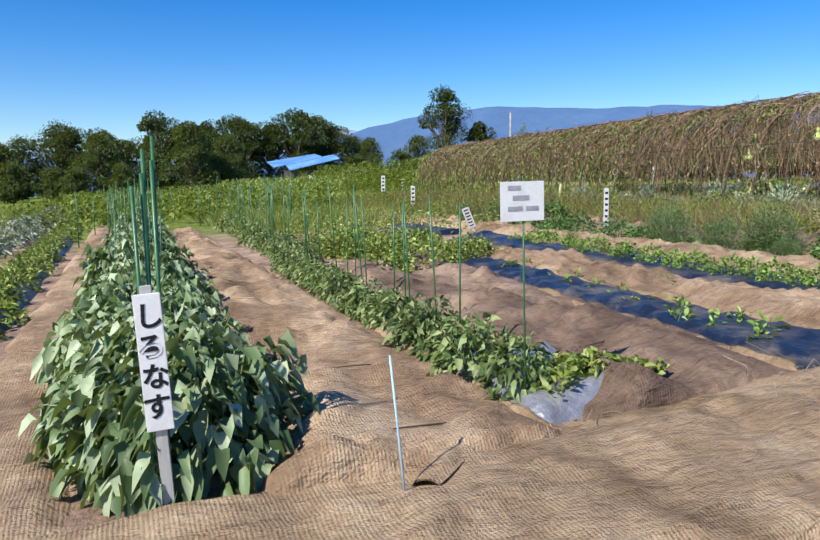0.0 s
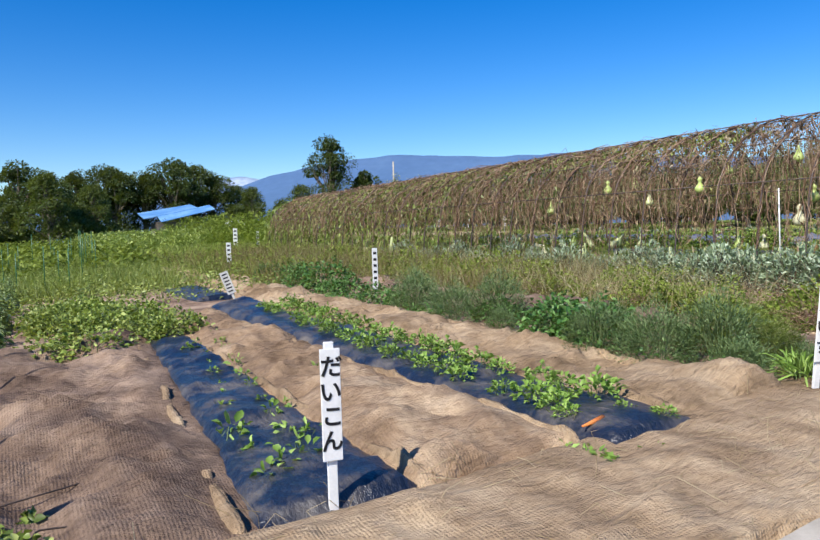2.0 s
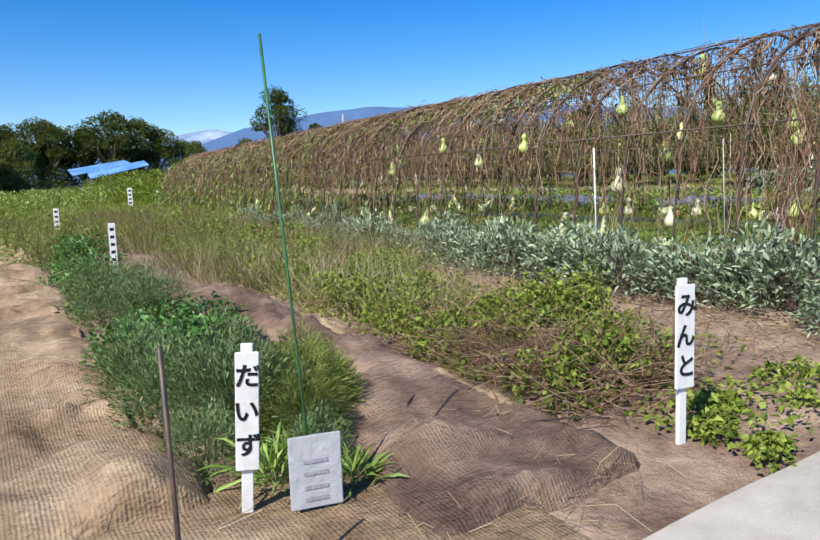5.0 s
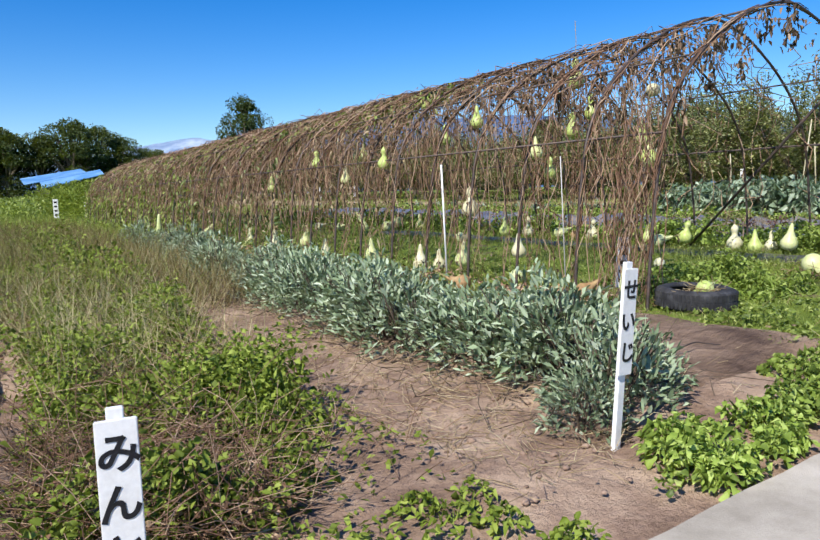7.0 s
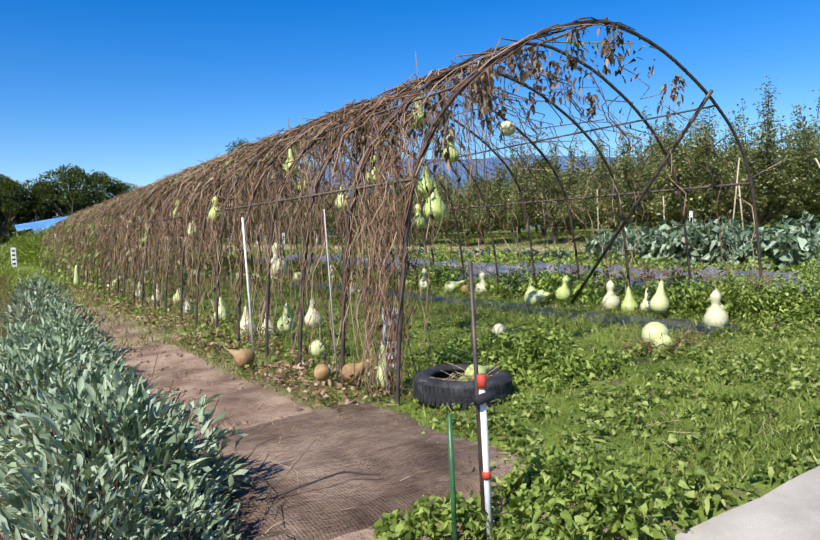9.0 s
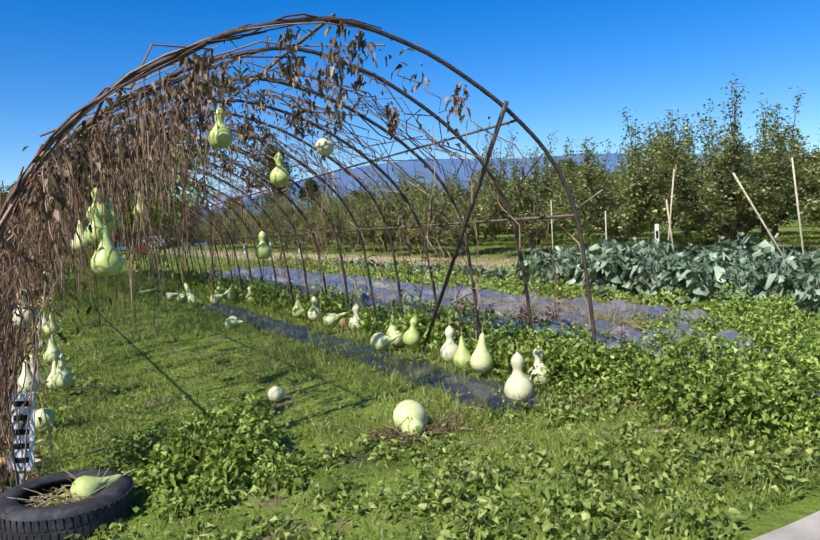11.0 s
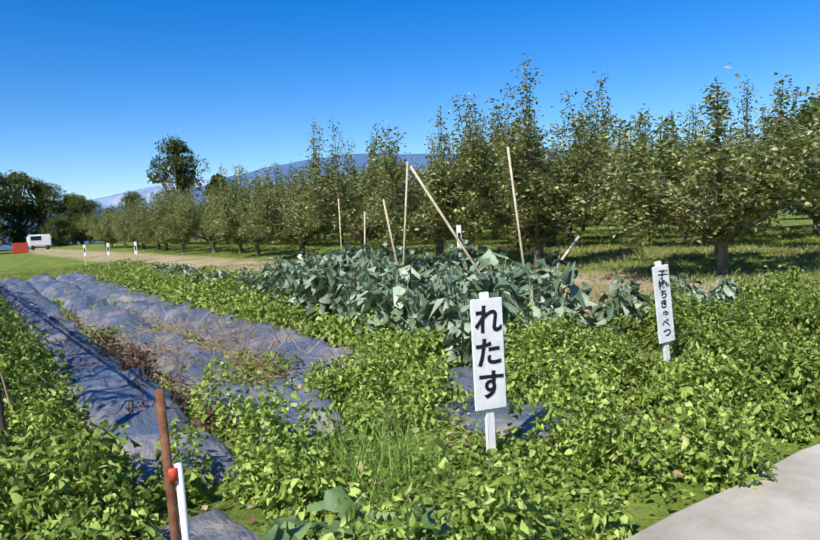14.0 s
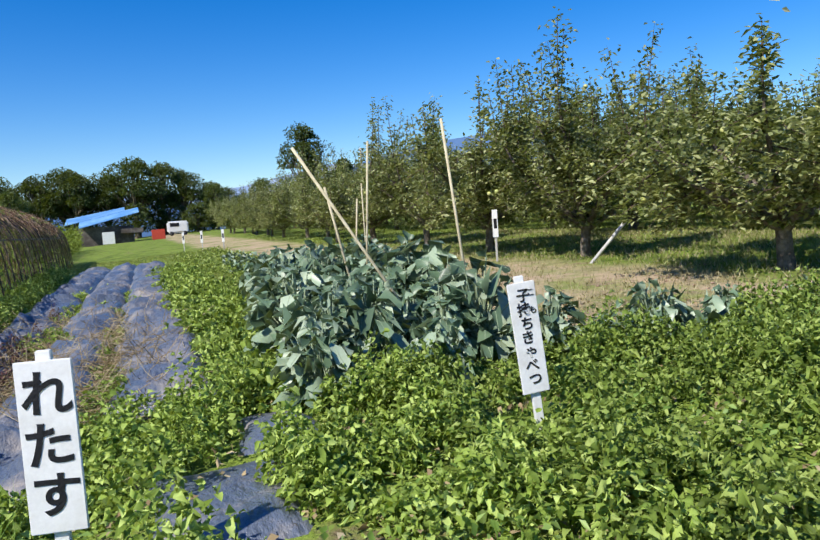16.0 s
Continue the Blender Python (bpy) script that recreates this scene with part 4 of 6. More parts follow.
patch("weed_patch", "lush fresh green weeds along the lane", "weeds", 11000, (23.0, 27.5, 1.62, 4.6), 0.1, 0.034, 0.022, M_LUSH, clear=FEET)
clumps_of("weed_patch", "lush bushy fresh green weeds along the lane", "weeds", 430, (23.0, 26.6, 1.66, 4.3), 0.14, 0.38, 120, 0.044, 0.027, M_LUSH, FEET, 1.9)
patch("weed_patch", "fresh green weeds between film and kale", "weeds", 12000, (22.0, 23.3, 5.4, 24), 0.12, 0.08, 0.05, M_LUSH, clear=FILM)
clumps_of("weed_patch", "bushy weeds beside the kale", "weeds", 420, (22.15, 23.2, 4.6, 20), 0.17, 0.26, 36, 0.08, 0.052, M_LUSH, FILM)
patch("weed_patch", "fresh green weeds beyond the kale", "weeds", 22000, (23.3, 25.3, 10.5, 30), 0.25, 0.1, 0.055, M_FRESH)
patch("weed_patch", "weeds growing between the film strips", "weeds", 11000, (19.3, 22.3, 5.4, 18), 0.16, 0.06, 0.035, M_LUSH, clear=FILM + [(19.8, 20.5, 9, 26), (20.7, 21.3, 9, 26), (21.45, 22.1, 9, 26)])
strands("dry_stems", "dry uprooted stems lying on the film", 1600, (19.9, 22.2, 4.8, 12), 0.12, M_STRAW, 0.003, 0.9)
purple = [bush(110, 0.17, 0.17, 0.5, 0.08, 0.04, 0.3, M_PURPLE, up=0.3, stem_n=7, stem_mat=M_TWIG) for _ in range(3)]
planting("purple_weed", "dark purple withered upright weed", "weed", "purple weeds", purple,
         [(20.45, 6.2, 1.0), (20.5, 6.7, 0.9), (20.4, 7.4, 1.0), (20.5, 8.2, 1.0), (20.55, 9.0, 1.1), (20.5, 10.2, 1.1), (20.3, 5.6, 0.8), (20.6, 11.5, 1.0), (20.15, 5.0, 0.8), (20.45, 5.1, 0.9), (20.6, 7.0, 0.8), (20.35, 6.4, 0.9), (20.5, 7.9, 0.8)], (0.55, 0.95))
patch("weed_patch", "withered purple-brown leaves at the film edge", "weeds", 1500, (20.15, 20.75, 3.9, 10), 0.12, 0.08, 0.04, M_PURPLE, True)
blades("tall_weeds", "feathery pale green weeds beside the lettuce sign", 700, (20.6, 21.15, 2.5, 3.3), 0.32, M_SEED, 0.003)
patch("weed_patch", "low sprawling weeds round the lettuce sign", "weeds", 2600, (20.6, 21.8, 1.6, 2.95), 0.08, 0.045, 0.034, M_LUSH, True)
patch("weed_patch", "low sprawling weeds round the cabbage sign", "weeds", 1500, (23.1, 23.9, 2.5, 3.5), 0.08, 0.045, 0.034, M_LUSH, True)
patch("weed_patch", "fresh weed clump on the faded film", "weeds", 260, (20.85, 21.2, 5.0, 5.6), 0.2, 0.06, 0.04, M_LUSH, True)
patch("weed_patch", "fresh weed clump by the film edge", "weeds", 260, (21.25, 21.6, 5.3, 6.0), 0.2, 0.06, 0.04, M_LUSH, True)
pump = [bush(26, 0.32, 0.3, 0.2, 0.13, 0.12, 0.25, M_SQUASH, up=0.2, stem_n=10, inner=0.3, prof=(1.15, 1.1), wide=0.82) for _ in range(2)]
planting("squash_plant", "squash plant with very broad green leaves", "squash plant", "squash plants", pump, [(20.12, 2.02, 1.05), (20.45, 2.02, 0.95), (20.3, 2.3, 0.8)])

# kale
def kale():
    n = 120
    P, d = dome_points(n, 0.33, 0.33, 0.68, 0.45, 0.2)
    D = d * np.array([1, 1, 0.35]) + rng.normal(0, 0.42, (n, 3)) + np.array([0, 0, 0.15])
    V, F = leaves(P, D, 0.2 * rng.uniform(0.5, 1.4, n), 0.1 * rng.uniform(0.55, 1.3, n), 0.5, 0.3, True, 1.2, (1.15, 1.2), 0.8, 0.86)
    f = mesh_np("foliage", V, F, M_KALE, True)
    mid = V.reshape(-1, 8, 3)
    ribs = np.stack([mid[:, 0], mid[:, 2], mid[:, 5], mid[:, 7]], 1) + np.array([0, 0, 0.002])
    RV, RF = tubes(ribs, np.full(n, 0.0022), 3)
    paths = [[(0, 0, -0.02), (0.01, 0, 0.35), (0, 0.02, 0.75)]] + [[(0, 0, 0.12 + 0.5 * i / n), tuple(P[i] * 0.5 + np.array([0, 0, 0.08])), tuple(P[i])] for i in range(n)]
    V, F = tubes(paths, np.array([0.02] + [0.006] * n), 4)
    V, F = np.concatenate([V, RV]), np.concatenate([F, RF + len(V)])
    return f, mesh_np("stem", V, F, M_RIB)


kl = [kale() for _ in range(4)]
spots = [(22.9 + 0.42 * c + 0.05 * r + random.uniform(-0.1, 0.1), 5.0 + 0.48 * r + random.uniform(-0.1, 0.1), 1.0 if r > 1 else 0.85) for r in range(12) for c in range(4)]
spots += [(22.75, 4.45, 0.75), (24.4, 4.3, 0.7), (24.8, 4.1, 0.6), (23.5, 4.25, 0.6), (25.3, 4.3, 0.55), (25.9, 4.2, 0.5), (26.4, 3.9, 0.5)]
planting("kale_plant", "blue-green kale plant with large waxy leaves on a tall stalk", "kale plant", "kale bed", kl, spots, (0.84, 1.2))
cab = [bush(40, 0.22, 0.22, 0.2, 0.2, 0.14, 0.3, M_KALE, up=0.3, stem_n=5, inner=0.3) for _ in range(2)]
planting("cabbage_plant", "low blue-green cabbage plant", "cabbage plant", "cabbage row", cab, row(23.9, 0.03, 11.5, 24, 0.6, 0.3, 0.9) + row(25.3, 0.0, 3.2, 4.6, 0.4, 0.6, 0.8))


# ---- signs ----
def text_mesh(body, size, mat, x, z, y, parent, name="character", turn=0):
    cu = bpy.data.curves.new(name, "FONT")
    cu.body, cu.size, cu.align_x, cu.align_y, cu.extrude, cu.offset = body, size, "CENTER", "CENTER", 0.001, size * 0.022
    tmp = bpy.data.objects.new(name, cu)
    scene.collection.objects.link(tmp)
    bpy.context.view_layer.update()
    me = bpy.data.meshes.new_from_object(tmp.evaluated_get(bpy.context.evaluated_depsgraph_get()))
    bpy.data.objects.remove(tmp)
    me.materials.clear()
    me.materials.append(mat)
    ob = put(name, me, parent)
    ob.matrix_basis = pose(x, y, z, 90, turn, 0)
    return ob


def sign(name, label, x, y, chars, h=0.86, board=(0.095, 0.49), lean=0.0, tilt=0.0, turn=-5, post_mat=None, size=0.105, z0=None, side=(), cap=True):
    """A stake with an upright board; the writing runs down it."""
    s = thing(name, label, "garden sign", "bed signs", pose(x, y, G(x, y) if z0 is None else z0, tilt, lean, turn))
    w, bh = board
    part("stake", box_bm(-0.024, 0.024, 0.006, 0.03, -0.05, h, 0.003), post_mat or M_WHITE, s, "squared white wooden stake")
    b = part("board", box_bm(-w / 2, w / 2, -0.008, 0.005, h - 0.03 - bh, h - 0.03, 0.003), M_WHITE, s, "white painted board lettered in black")
    n = len(chars)
    for i, c in enumerate(chars):
        text_mesh(c, size * 0.86, M_INK, 0.003 * (-1) ** i, h - 0.03 - bh * (0.06 + 0.88 * (i + 0.5) / n), -0.0095, b, turn=3 * (-1) ** i)
    for k, (c, dz) in enumerate(side):
        text_mesh(c, size * 0.5, M_INK, w * 0.3, h - 0.03 - dz, -0.0095, b)
    return s


sign("eggplant_sign", "white wooden stake sign with hand-lettered hiragana before the eggplants", 0.05, 3.05, "しろなす", 0.98, (0.108, 0.57), -3, 0, -3, M_GREYWOOD, 0.13)
sign("radish_sign", "white stake sign with hand-lettered hiragana in the radish row", 4.17, 3.06, "だいこん", 0.86, (0.10, 0.55), 0, 0, -8, M_WHITE, 0.13)
sign("soybean_sign", "white stake sign with hand-lettered hiragana at the herb bed", 7.75, 2.76, "だいず", 0.76, (0.095, 0.5), 3, 3, -18, M_WHITE, 0.12)
sign("mint_sign", "white stake sign with hand-lettered hiragana at the mint bed", 9.71, 2.12, "みんと", 0.80, (0.115, 0.5), 0, 0, -8, M_WHITE, 0.14)
sign("sage_sign", "white stake sign with hand-lettered hiragana before the sage", 12.02, 2.3, "せいじ", 0.92, (0.10, 0.52), 2, 3, 2, M_WHITE, 0.125)
sign("lettuce_sign", "white stake sign with hand-lettered hiragana among weeds", 21.4, 2.63, "れたす", 0.90, (0.178, 0.57), 0, 0, -12, M_WHITE, 0.185)
sign("cabbage_sign", "leaning white stake sign with hand-lettered characters", 23.59, 3.19, "子持ちきゃべつ", 0.82, (0.145, 0.58), -6, 2, -12, M_WHITE, 0.085, side=(("こ", 0.06), ("も", 0.15)))


def bars(parent, w, z0, z1, n, y, mat=None, big=0.6):
    for i in range(n):
        z = z0 + (z1 - z0) * (i + 0.5) / n
        part("ink_bar", box_bm(-w * big / 2, w * big / 2, y - 0.001, y, z - (z1 - z0) / n * 0.2, z + (z1 - z0) / n * 0.2), mat or M_INK, parent)


def blank_sign(name, label, x, y, h, w, bh, lean, tilt, turn, n, mat=None):
    s = thing(name, label, "garden sign", "bed signs", pose(x, y, G(x, y), tilt, lean, turn))
    part("stake", box_bm(-0.02, 0.02, 0.006, 0.026, -0.05, h, 0.003), M_GREYWOOD, s)
    b = part("board", box_bm(-w / 2, w / 2, -0.008, 0.005, h - bh, h, 0.003), mat or M_WHITE, s)
    bars(b, w, h - bh * 0.95, h - bh * 0.05, n, -0.009)


blank_sign("potato_sign", "white stake sign with weathered lettering in a far bed", 8.66, 11.25, 0.88, 0.10, 0.75, 0, 0, -10, 6)
blank_sign("row_sign", "tilted dark-lettered small sign beside the film", 6.45, 12.4, 0.66, 0.15, 0.42, -20, -8, -15, 6, M_GREYWOOD)
blank_sign("row_sign", "small white stake sign far down the field", 13.8, 37.5, 1.15, 0.22, 0.9, 0, 0, -10, 4)
blank_sign("row_sign", "small white stake sign far down the field", 15.2, 38, 0.9, 0.15, 0.8, 0, 0, -10, 4)
blank_sign("row_sign", "small white stake sign in the tall weeds", 8.9, 21.5, 0.9, 0.14, 0.6, 0, 0, -10, 4)
blank_sign("gourd_sign", "weathered sign with faded lettering at the tunnel corner", 14.95, 4.75, 0.66, 0.15, 0.5, 4, 0, -12, 5)
for x, y in ((27.9, 11.4), (25.2, 28.7), (24.6, 31), (24.0, 33)):
    blank_sign("orchard_stake", "plain white stake at the edge of the orchard", x, y, 0.95, 0.1, 0.5, 0, 0, -20, 1)
paper = thing("price_sign", "white paper card with handwriting on a thin green pole", "garden sign", m=pose(2.03, 3.47, G(2, 3.5), 0, -1, -4))
pole("pole", (0, 0, -0.05), (0, 0, 1.32), 0.006, M_GREENPOLE, paper)
card = part("card", box_bm(-0.145, 0.125, -0.012, -0.009, 1.08, 1.30), M_WHITE, paper, "white paper card")
M_FAINT = surf_mat("faded_grey_ink", (0.3, 0.3, 0.33), (0.36, 0.36, 0.4), (0.42, 0.42, 0.46), 20)
for x0, x1, z in ((-0.1, -0.02, 1.265), (-0.07, 0.03, 1.21), (-0.1, -0.01, 1.15), (0.01, 0.09, 1.15)):
    part("ink_bar", box_bm(x0, x1, -0.0145, -0.013, z - 0.012, z + 0.012), M_FAINT, card)
bag = thing("plastic_tag", "clear plastic bag with a printed leaflet tied to a green pole", "label", m=pose(8.0, 2.62, G(8, 2.6), 0, 0, -12))
pole("pole", (0.0, 0, -0.05), (-0.12, 0.02, 1.95), 0.006, M_GREENPOLE, bag)
M_BAG = surf_mat("cloudy_plastic", (0.42, 0.44, 0.46), (0.5, 0.52, 0.54), (0.58, 0.6, 0.62), 5, 0.3, 20, 0.6, 0.01, 0.5)
bb = part("leaflet", box_bm(-0.11, 0.11, -0.03, -0.02, 0.05, 0.36, 0.004), M_BAG, bag, "clear bag with printed sheet")
for z in (0.25, 0.2, 0.14, 0.09):
    part("ink_bar", box_bm(-0.05, 0.05, -0.033, -0.031, z - 0.008, z + 0.008), M_FAINT, bb)


# stakes and rods
def rod(name, label, p, q, r, mat, cat="garden stake", group="", m2=None):
    t = thing(name, label, cat, group, pose(p[0], p[1], G(p[0], p[1])))
    pole("shaft", (0, 0, -0.05), (q[0] - p[0], q[1] - p[1], q[2]), r, mat, t)
    return t


for i, (x, y) in enumerate([(0.0, 3.12), (0.03, 3.14), (0.06, 3.12), (0.02, 3.17), (0.05, 3.16)]):
    rod("bean_pole", "green coated pole pushed in behind the sign", (x, y), (x - 0.03 + 0.01 * i, y, 1.38 + 0.05 * i), 0.008, M_GREENPOLE, group="green poles")
for i in range(14):
    x, y = (-0.15 if i % 2 else 0.3) + random.uniform(-0.06, 0.06), 8.5 + i * 0.7
    rod("bean_pole", "thin green coated pole standing in the row", (x, y), (x + random.uniform(-0.08, 0.05), y, random.uniform(1.1, 1.42)), 0.007, M_GREENPOLE, group="green poles")
for i in range(34):
    x, y = 2.18 + 0.018 * i + random.uniform(-0.14, 0.14), 4.42 + i * 0.45
    rod("bean_pole", "thin green coated pole standing in the row", (x, y), (x + random.uniform(-0.12, 0.03), y + random.uniform(-0.1, 0.1), random.uniform(1.05, 1.35)), 0.007, M_GREENPOLE, group="green poles")
for i in range(50):
    x, y = random.uniform(-1, 6), random.uniform(16, 34)
    rod("bean_pole", "thin dark pole standing in a far bed", (x, y), (x, y, random.uniform(1.0, 1.6)), 0.012, M_GREENPOLE, group="far poles")
rod("iron_rod", "thin dark iron rod standing in the woven sheet", (7.32, 2.03), (7.3, 2.03, 0.96), 0.008, M_PIPE)
rod("blue_rod", "thin pale blue rod at the eggplant row", (0.98, 2.72), (0.93, 2.76, 0.62), 0.005, surf_mat("pale_blue_plastic", (0.3, 0.5, 0.6), (0.4, 0.6, 0.7), (0.45, 0.65, 0.72)))


def marker(x, y, h, wood, lower, name, label):
    t = thing(name, label, "marker post", "marker posts", pose(x, y, G(x, y), 0, -2, -10))
    pole("shaft", (0, 0, -0.05), (0, 0, h), 0.014, wood, t)
    pole("sleeve", (0.03, 0.0, -0.05), (0.03, 0, h * 0.72), 0.013, M_WHITE, t, "white plastic pipe")
    pole("band", (0.012, -0.002, h * 0.66), (0.012, -0.002, h * 0.71), 0.018, M_REDPAINT, t, "red tape band")
    pole("band", (0.012, -0.002, h * 0.28), (0.012, -0.002, h * 0.30), 0.018, M_REDPAINT, t, "red tape band")


marker(19.68, 2.08, 0.86, M_RUST, 0, "marker_post", "rusty rod beside a white pipe with red tape")
grey = thing("marker_post", "tall grey pole with white sleeve, red tape and a green rod", "marker post", "", pose(13.88, 2.13, G(13.88, 2.13), 0, -1, -10))
pole("shaft", (0, 0, -0.05), (0, 0, 1.16), 0.010, M_PIPE, grey)
pole("sleeve", (0.012, -0.022, -0.05), (0.012, -0.022, 0.66), 0.014, M_WHITE, grey, "white plastic pipe")
pole("band", (0.012, -0.022, 0.645), (0.012, -0.022, 0.70), 0.02, M_REDPAINT, grey, "red tape band")
pole("band", (0.012, -0.022, 0.27), (0.012, -0.022, 0.30), 0.02, M_REDPAINT, grey, "red tape band")
pole("clamp", (-0.03, -0.04, 0.60), (0.05, -0.03, 0.61), 0.022, M_RUBBER, grey, "black rubber clamp")
pole("rod", (-0.15, -0.03, -0.05), (-0.13, 0.0, 0.55), 0.011, M_GREENPOLE, grey, "short green coated rod")
for p, q in (((24.45, 5.6), (24.3, 5.7, 1.95)), ((23.95, 5.2), (22.95, 5.6, 1.75)), ((24.0, 7.4), (23.65, 7.3, 1.5)), ((24.6, 9.6), (24.8, 9.8, 1.4)), ((24.2, 7.9), (24.3, 7.7, 2.0)), ((25.8, 12.6), (25.8, 12.6, 1.7))):
    rod("bamboo_stake", "long pale bamboo stake among the kale", p, q, 0.013, M_BAMBOO, group="bamboo stakes")
rod("white_pole", "slim white pole against the tunnel", (14.76, 5.3), (14.72, 5.33, 1.5), 0.006, M_GREYWOOD)
rod("white_pole", "slim white pole against the tunnel", (14.75, 7.4), (14.7, 7.4, 1.5), 0.012, M_WHITE)

# ---- gourd tunnel ----
TX, TY0, TY1 = 17.05, 4.25, 35.0
HALF = [(2.32, 0.0), (2.25, 0.8), (2.14, 1.5), (1.98, 1.86), (1.75, 2.15), (1.35, 2.47), (0.75, 2.80), (0.0, 3.0)]
ARCH = [(-a, b) for a, b in HALF] + [(a, b) for a, b in HALF[-2::-1]]
knots = np.array(ARCH)
grid = np.linspace(0, len(ARCH) - 1, 57)
AU = np.stack([np.interp(grid, range(len(ARCH)), knots[:, 0]), np.interp(grid, range(len(ARCH)), knots[:, 1])], 1)
for _ in range(2):
    AU[1:-1] = 0.25 * AU[:-2] + 0.5 * AU[1:-1] + 0.25 * AU[2:]
AS = np.concatenate([[0], np.cumsum(np.linalg.norm(np.diff(AU, axis=0), axis=1))])


def arch_at(s):
    return np.interp(s, AS, AU[:, 0]), np.interp(s, AS, AU[:, 1])


GT = 0.045 * TX


def tz(y):
    return G(TX, y)


def HS(y):
    """The ridge stays level while the ground rises, so the arches get lower."""
    return (3.77 - Gv(TX, np.asarray(y, float))) / 3.0


tunnel = thing("gourd_tunnel", "long arched steel pipe tunnel overgrown with dry gourd vines", "garden tunnel", m=pose(0, 0, 0))
y, k = TY0, 0
while y <= TY1:
    path = [[(TX + u + 0.015 * math.sin(k * 3 + i * 0.2), y, tz(y) + v * float(HS(y)) * (1 + 0.012 * math.sin(k * 1.7)) - (0.1 if v == 0 else 0)) for i, (u, v) in enumerate(AU)]]
    V, F = tubes(path, np.array([0.017]), 6)
    put("arch_pipe", mesh_np("arch_pipe", V, F, M_PIPE, True), tunnel, "thin rusty arched pipe" if k == 0 else "")
    y += 0.9
    k += 1
for u, v, r in ((0.0, 2.99, 0.014), (-2.12, 1.55, 0.013), (2.12, 1.55, 0.016), (-1.52, 2.32, 0.011), (1.52, 2.32, 0.011)):
    pole("purlin", (TX + u, TY0, tz(TY0) + v * float(HS(TY0))), (TX + u, TY1, tz(TY1) + v * float(HS(TY1))), r, M_PIPE, tunnel, sides=6)
pole("cross_bar", (18.45, 4.2, 3.22), (19.08, 6.9, 0.85), 0.02, M_PIPE, tunnel, "slanting brace pipe")

# vines: runners over the roof, hanging curtains, curled dry leaves
def density(y, s):
    return 1.0


arches = np.arange(TY0, TY1, 0.9)
n = len(arches) * 18
ya = np.repeat(arches, 18)
sa, la = rng.uniform(1.0, 5.2, n) * np.where(ya < 9, 0.78, 1.0), rng.uniform(0.6, 2.2, n)
pts = []
ph = rng.uniform(0, 6, n)
for q in np.linspace(0, 1, 9):
    u, v = arch_at(np.clip(sa + la * (q - 0.5), 0.4, AS[-1]))
    yy = ya + 0.035 * np.sin(q * 9 + ph)
    pts.append(np.stack([TX + u + 0.02 * np.cos(q * 8 + ph), yy, Gv(np.full(n, TX), yy) + v * HS(yy) + 0.03 * np.sin(q * 7 + 2 * ph)], 1))
V, F = tubes(np.stack(pts, 1), rng.uniform(0.004, 0.009, n), 3)
tagged(put("arch_vines", mesh_np("arch_vines", V, F, M_DRY), tunnel, "dry runners wound along the arches"), kind="stuff")

n = 1750
ys_ = TY0 + (TY1 - TY0) * rng.uniform(0, 1, n) ** 0.85
s0 = rng.uniform(1.2, 6.2, n)
right = rng.uniform(0, 1, n) < 0.25
s0 = np.where(right, rng.uniform(5.0, 8.2, n), s0)
ln = rng.uniform(0.5, 1.8, n)
pts = []
for q in np.linspace(0, 1, 7):
    s = s0 + ln * (q - 0.5)
    u, v = arch_at(np.clip(s, 0, AS[-1]))
    yy = ys_ + (q - 0.5) * rng.normal(0, 0.5, n)
    pts.append(np.stack([TX + u + rng.normal(0, 0.03, n), yy, Gv(np.full(n, TX), yy) + v * HS(yy) + rng.normal(0.01, 0.05, n)], 1))
V, F = tubes(np.stack(pts, 1), rng.uniform(0.003, 0.008, n), 3)
tagged(put("roof_vines", mesh_np("roof_vines", V, F, M_DRY), tunnel, "dry brown runners over the roof"), kind="stuff")

n = 4600
ys_ = TY0 + (TY1 - TY0) * rng.uniform(0, 1, n) ** 0.8
side = rng.uniform(0, 1, n) < 0.16
s0 = np.where(side, AS[-1] - rng.uniform(1.3, 3.2, n), rng.uniform(1.3, 3.6, n))
u, v = arch_at(s0)
drop = v * np.where(rng.uniform(0, 1, n) < 0.8, rng.uniform(0.25, 0.6, n), rng.uniform(0.6, 1.0, n)) * np.where(np.abs(u) > 2.0, 1.0, 0.7)
drop = np.where(side, drop * 0.8, drop)
top = np.stack([TX + u * 1.01 + rng.normal(0, 0.06, n), ys_, Gv(np.full(n, TX), ys_) + v * HS(ys_)], 1)
pts = []
wob = rng.normal(0, 0.05, (n, 2))
for q in np.linspace(0, 1, 6):
    p = top.copy()
    p[:, 2] -= drop * q
    p[:, 0] += wob[:, 0] * math.sin(q * 5) + rng.normal(0, 0.012, n)
    p[:, 1] += wob[:, 1] * math.cos(q * 4) + rng.normal(0, 0.012, n)
    pts.append(p)
V, F = tubes(np.stack(pts, 1), rng.uniform(0.002, 0.006, n), 3)
tagged(put("hanging_vines", mesh_np("hanging_vines", V, F, M_DRY), tunnel, "curtain of dry hanging vine stems"), kind="stuff")


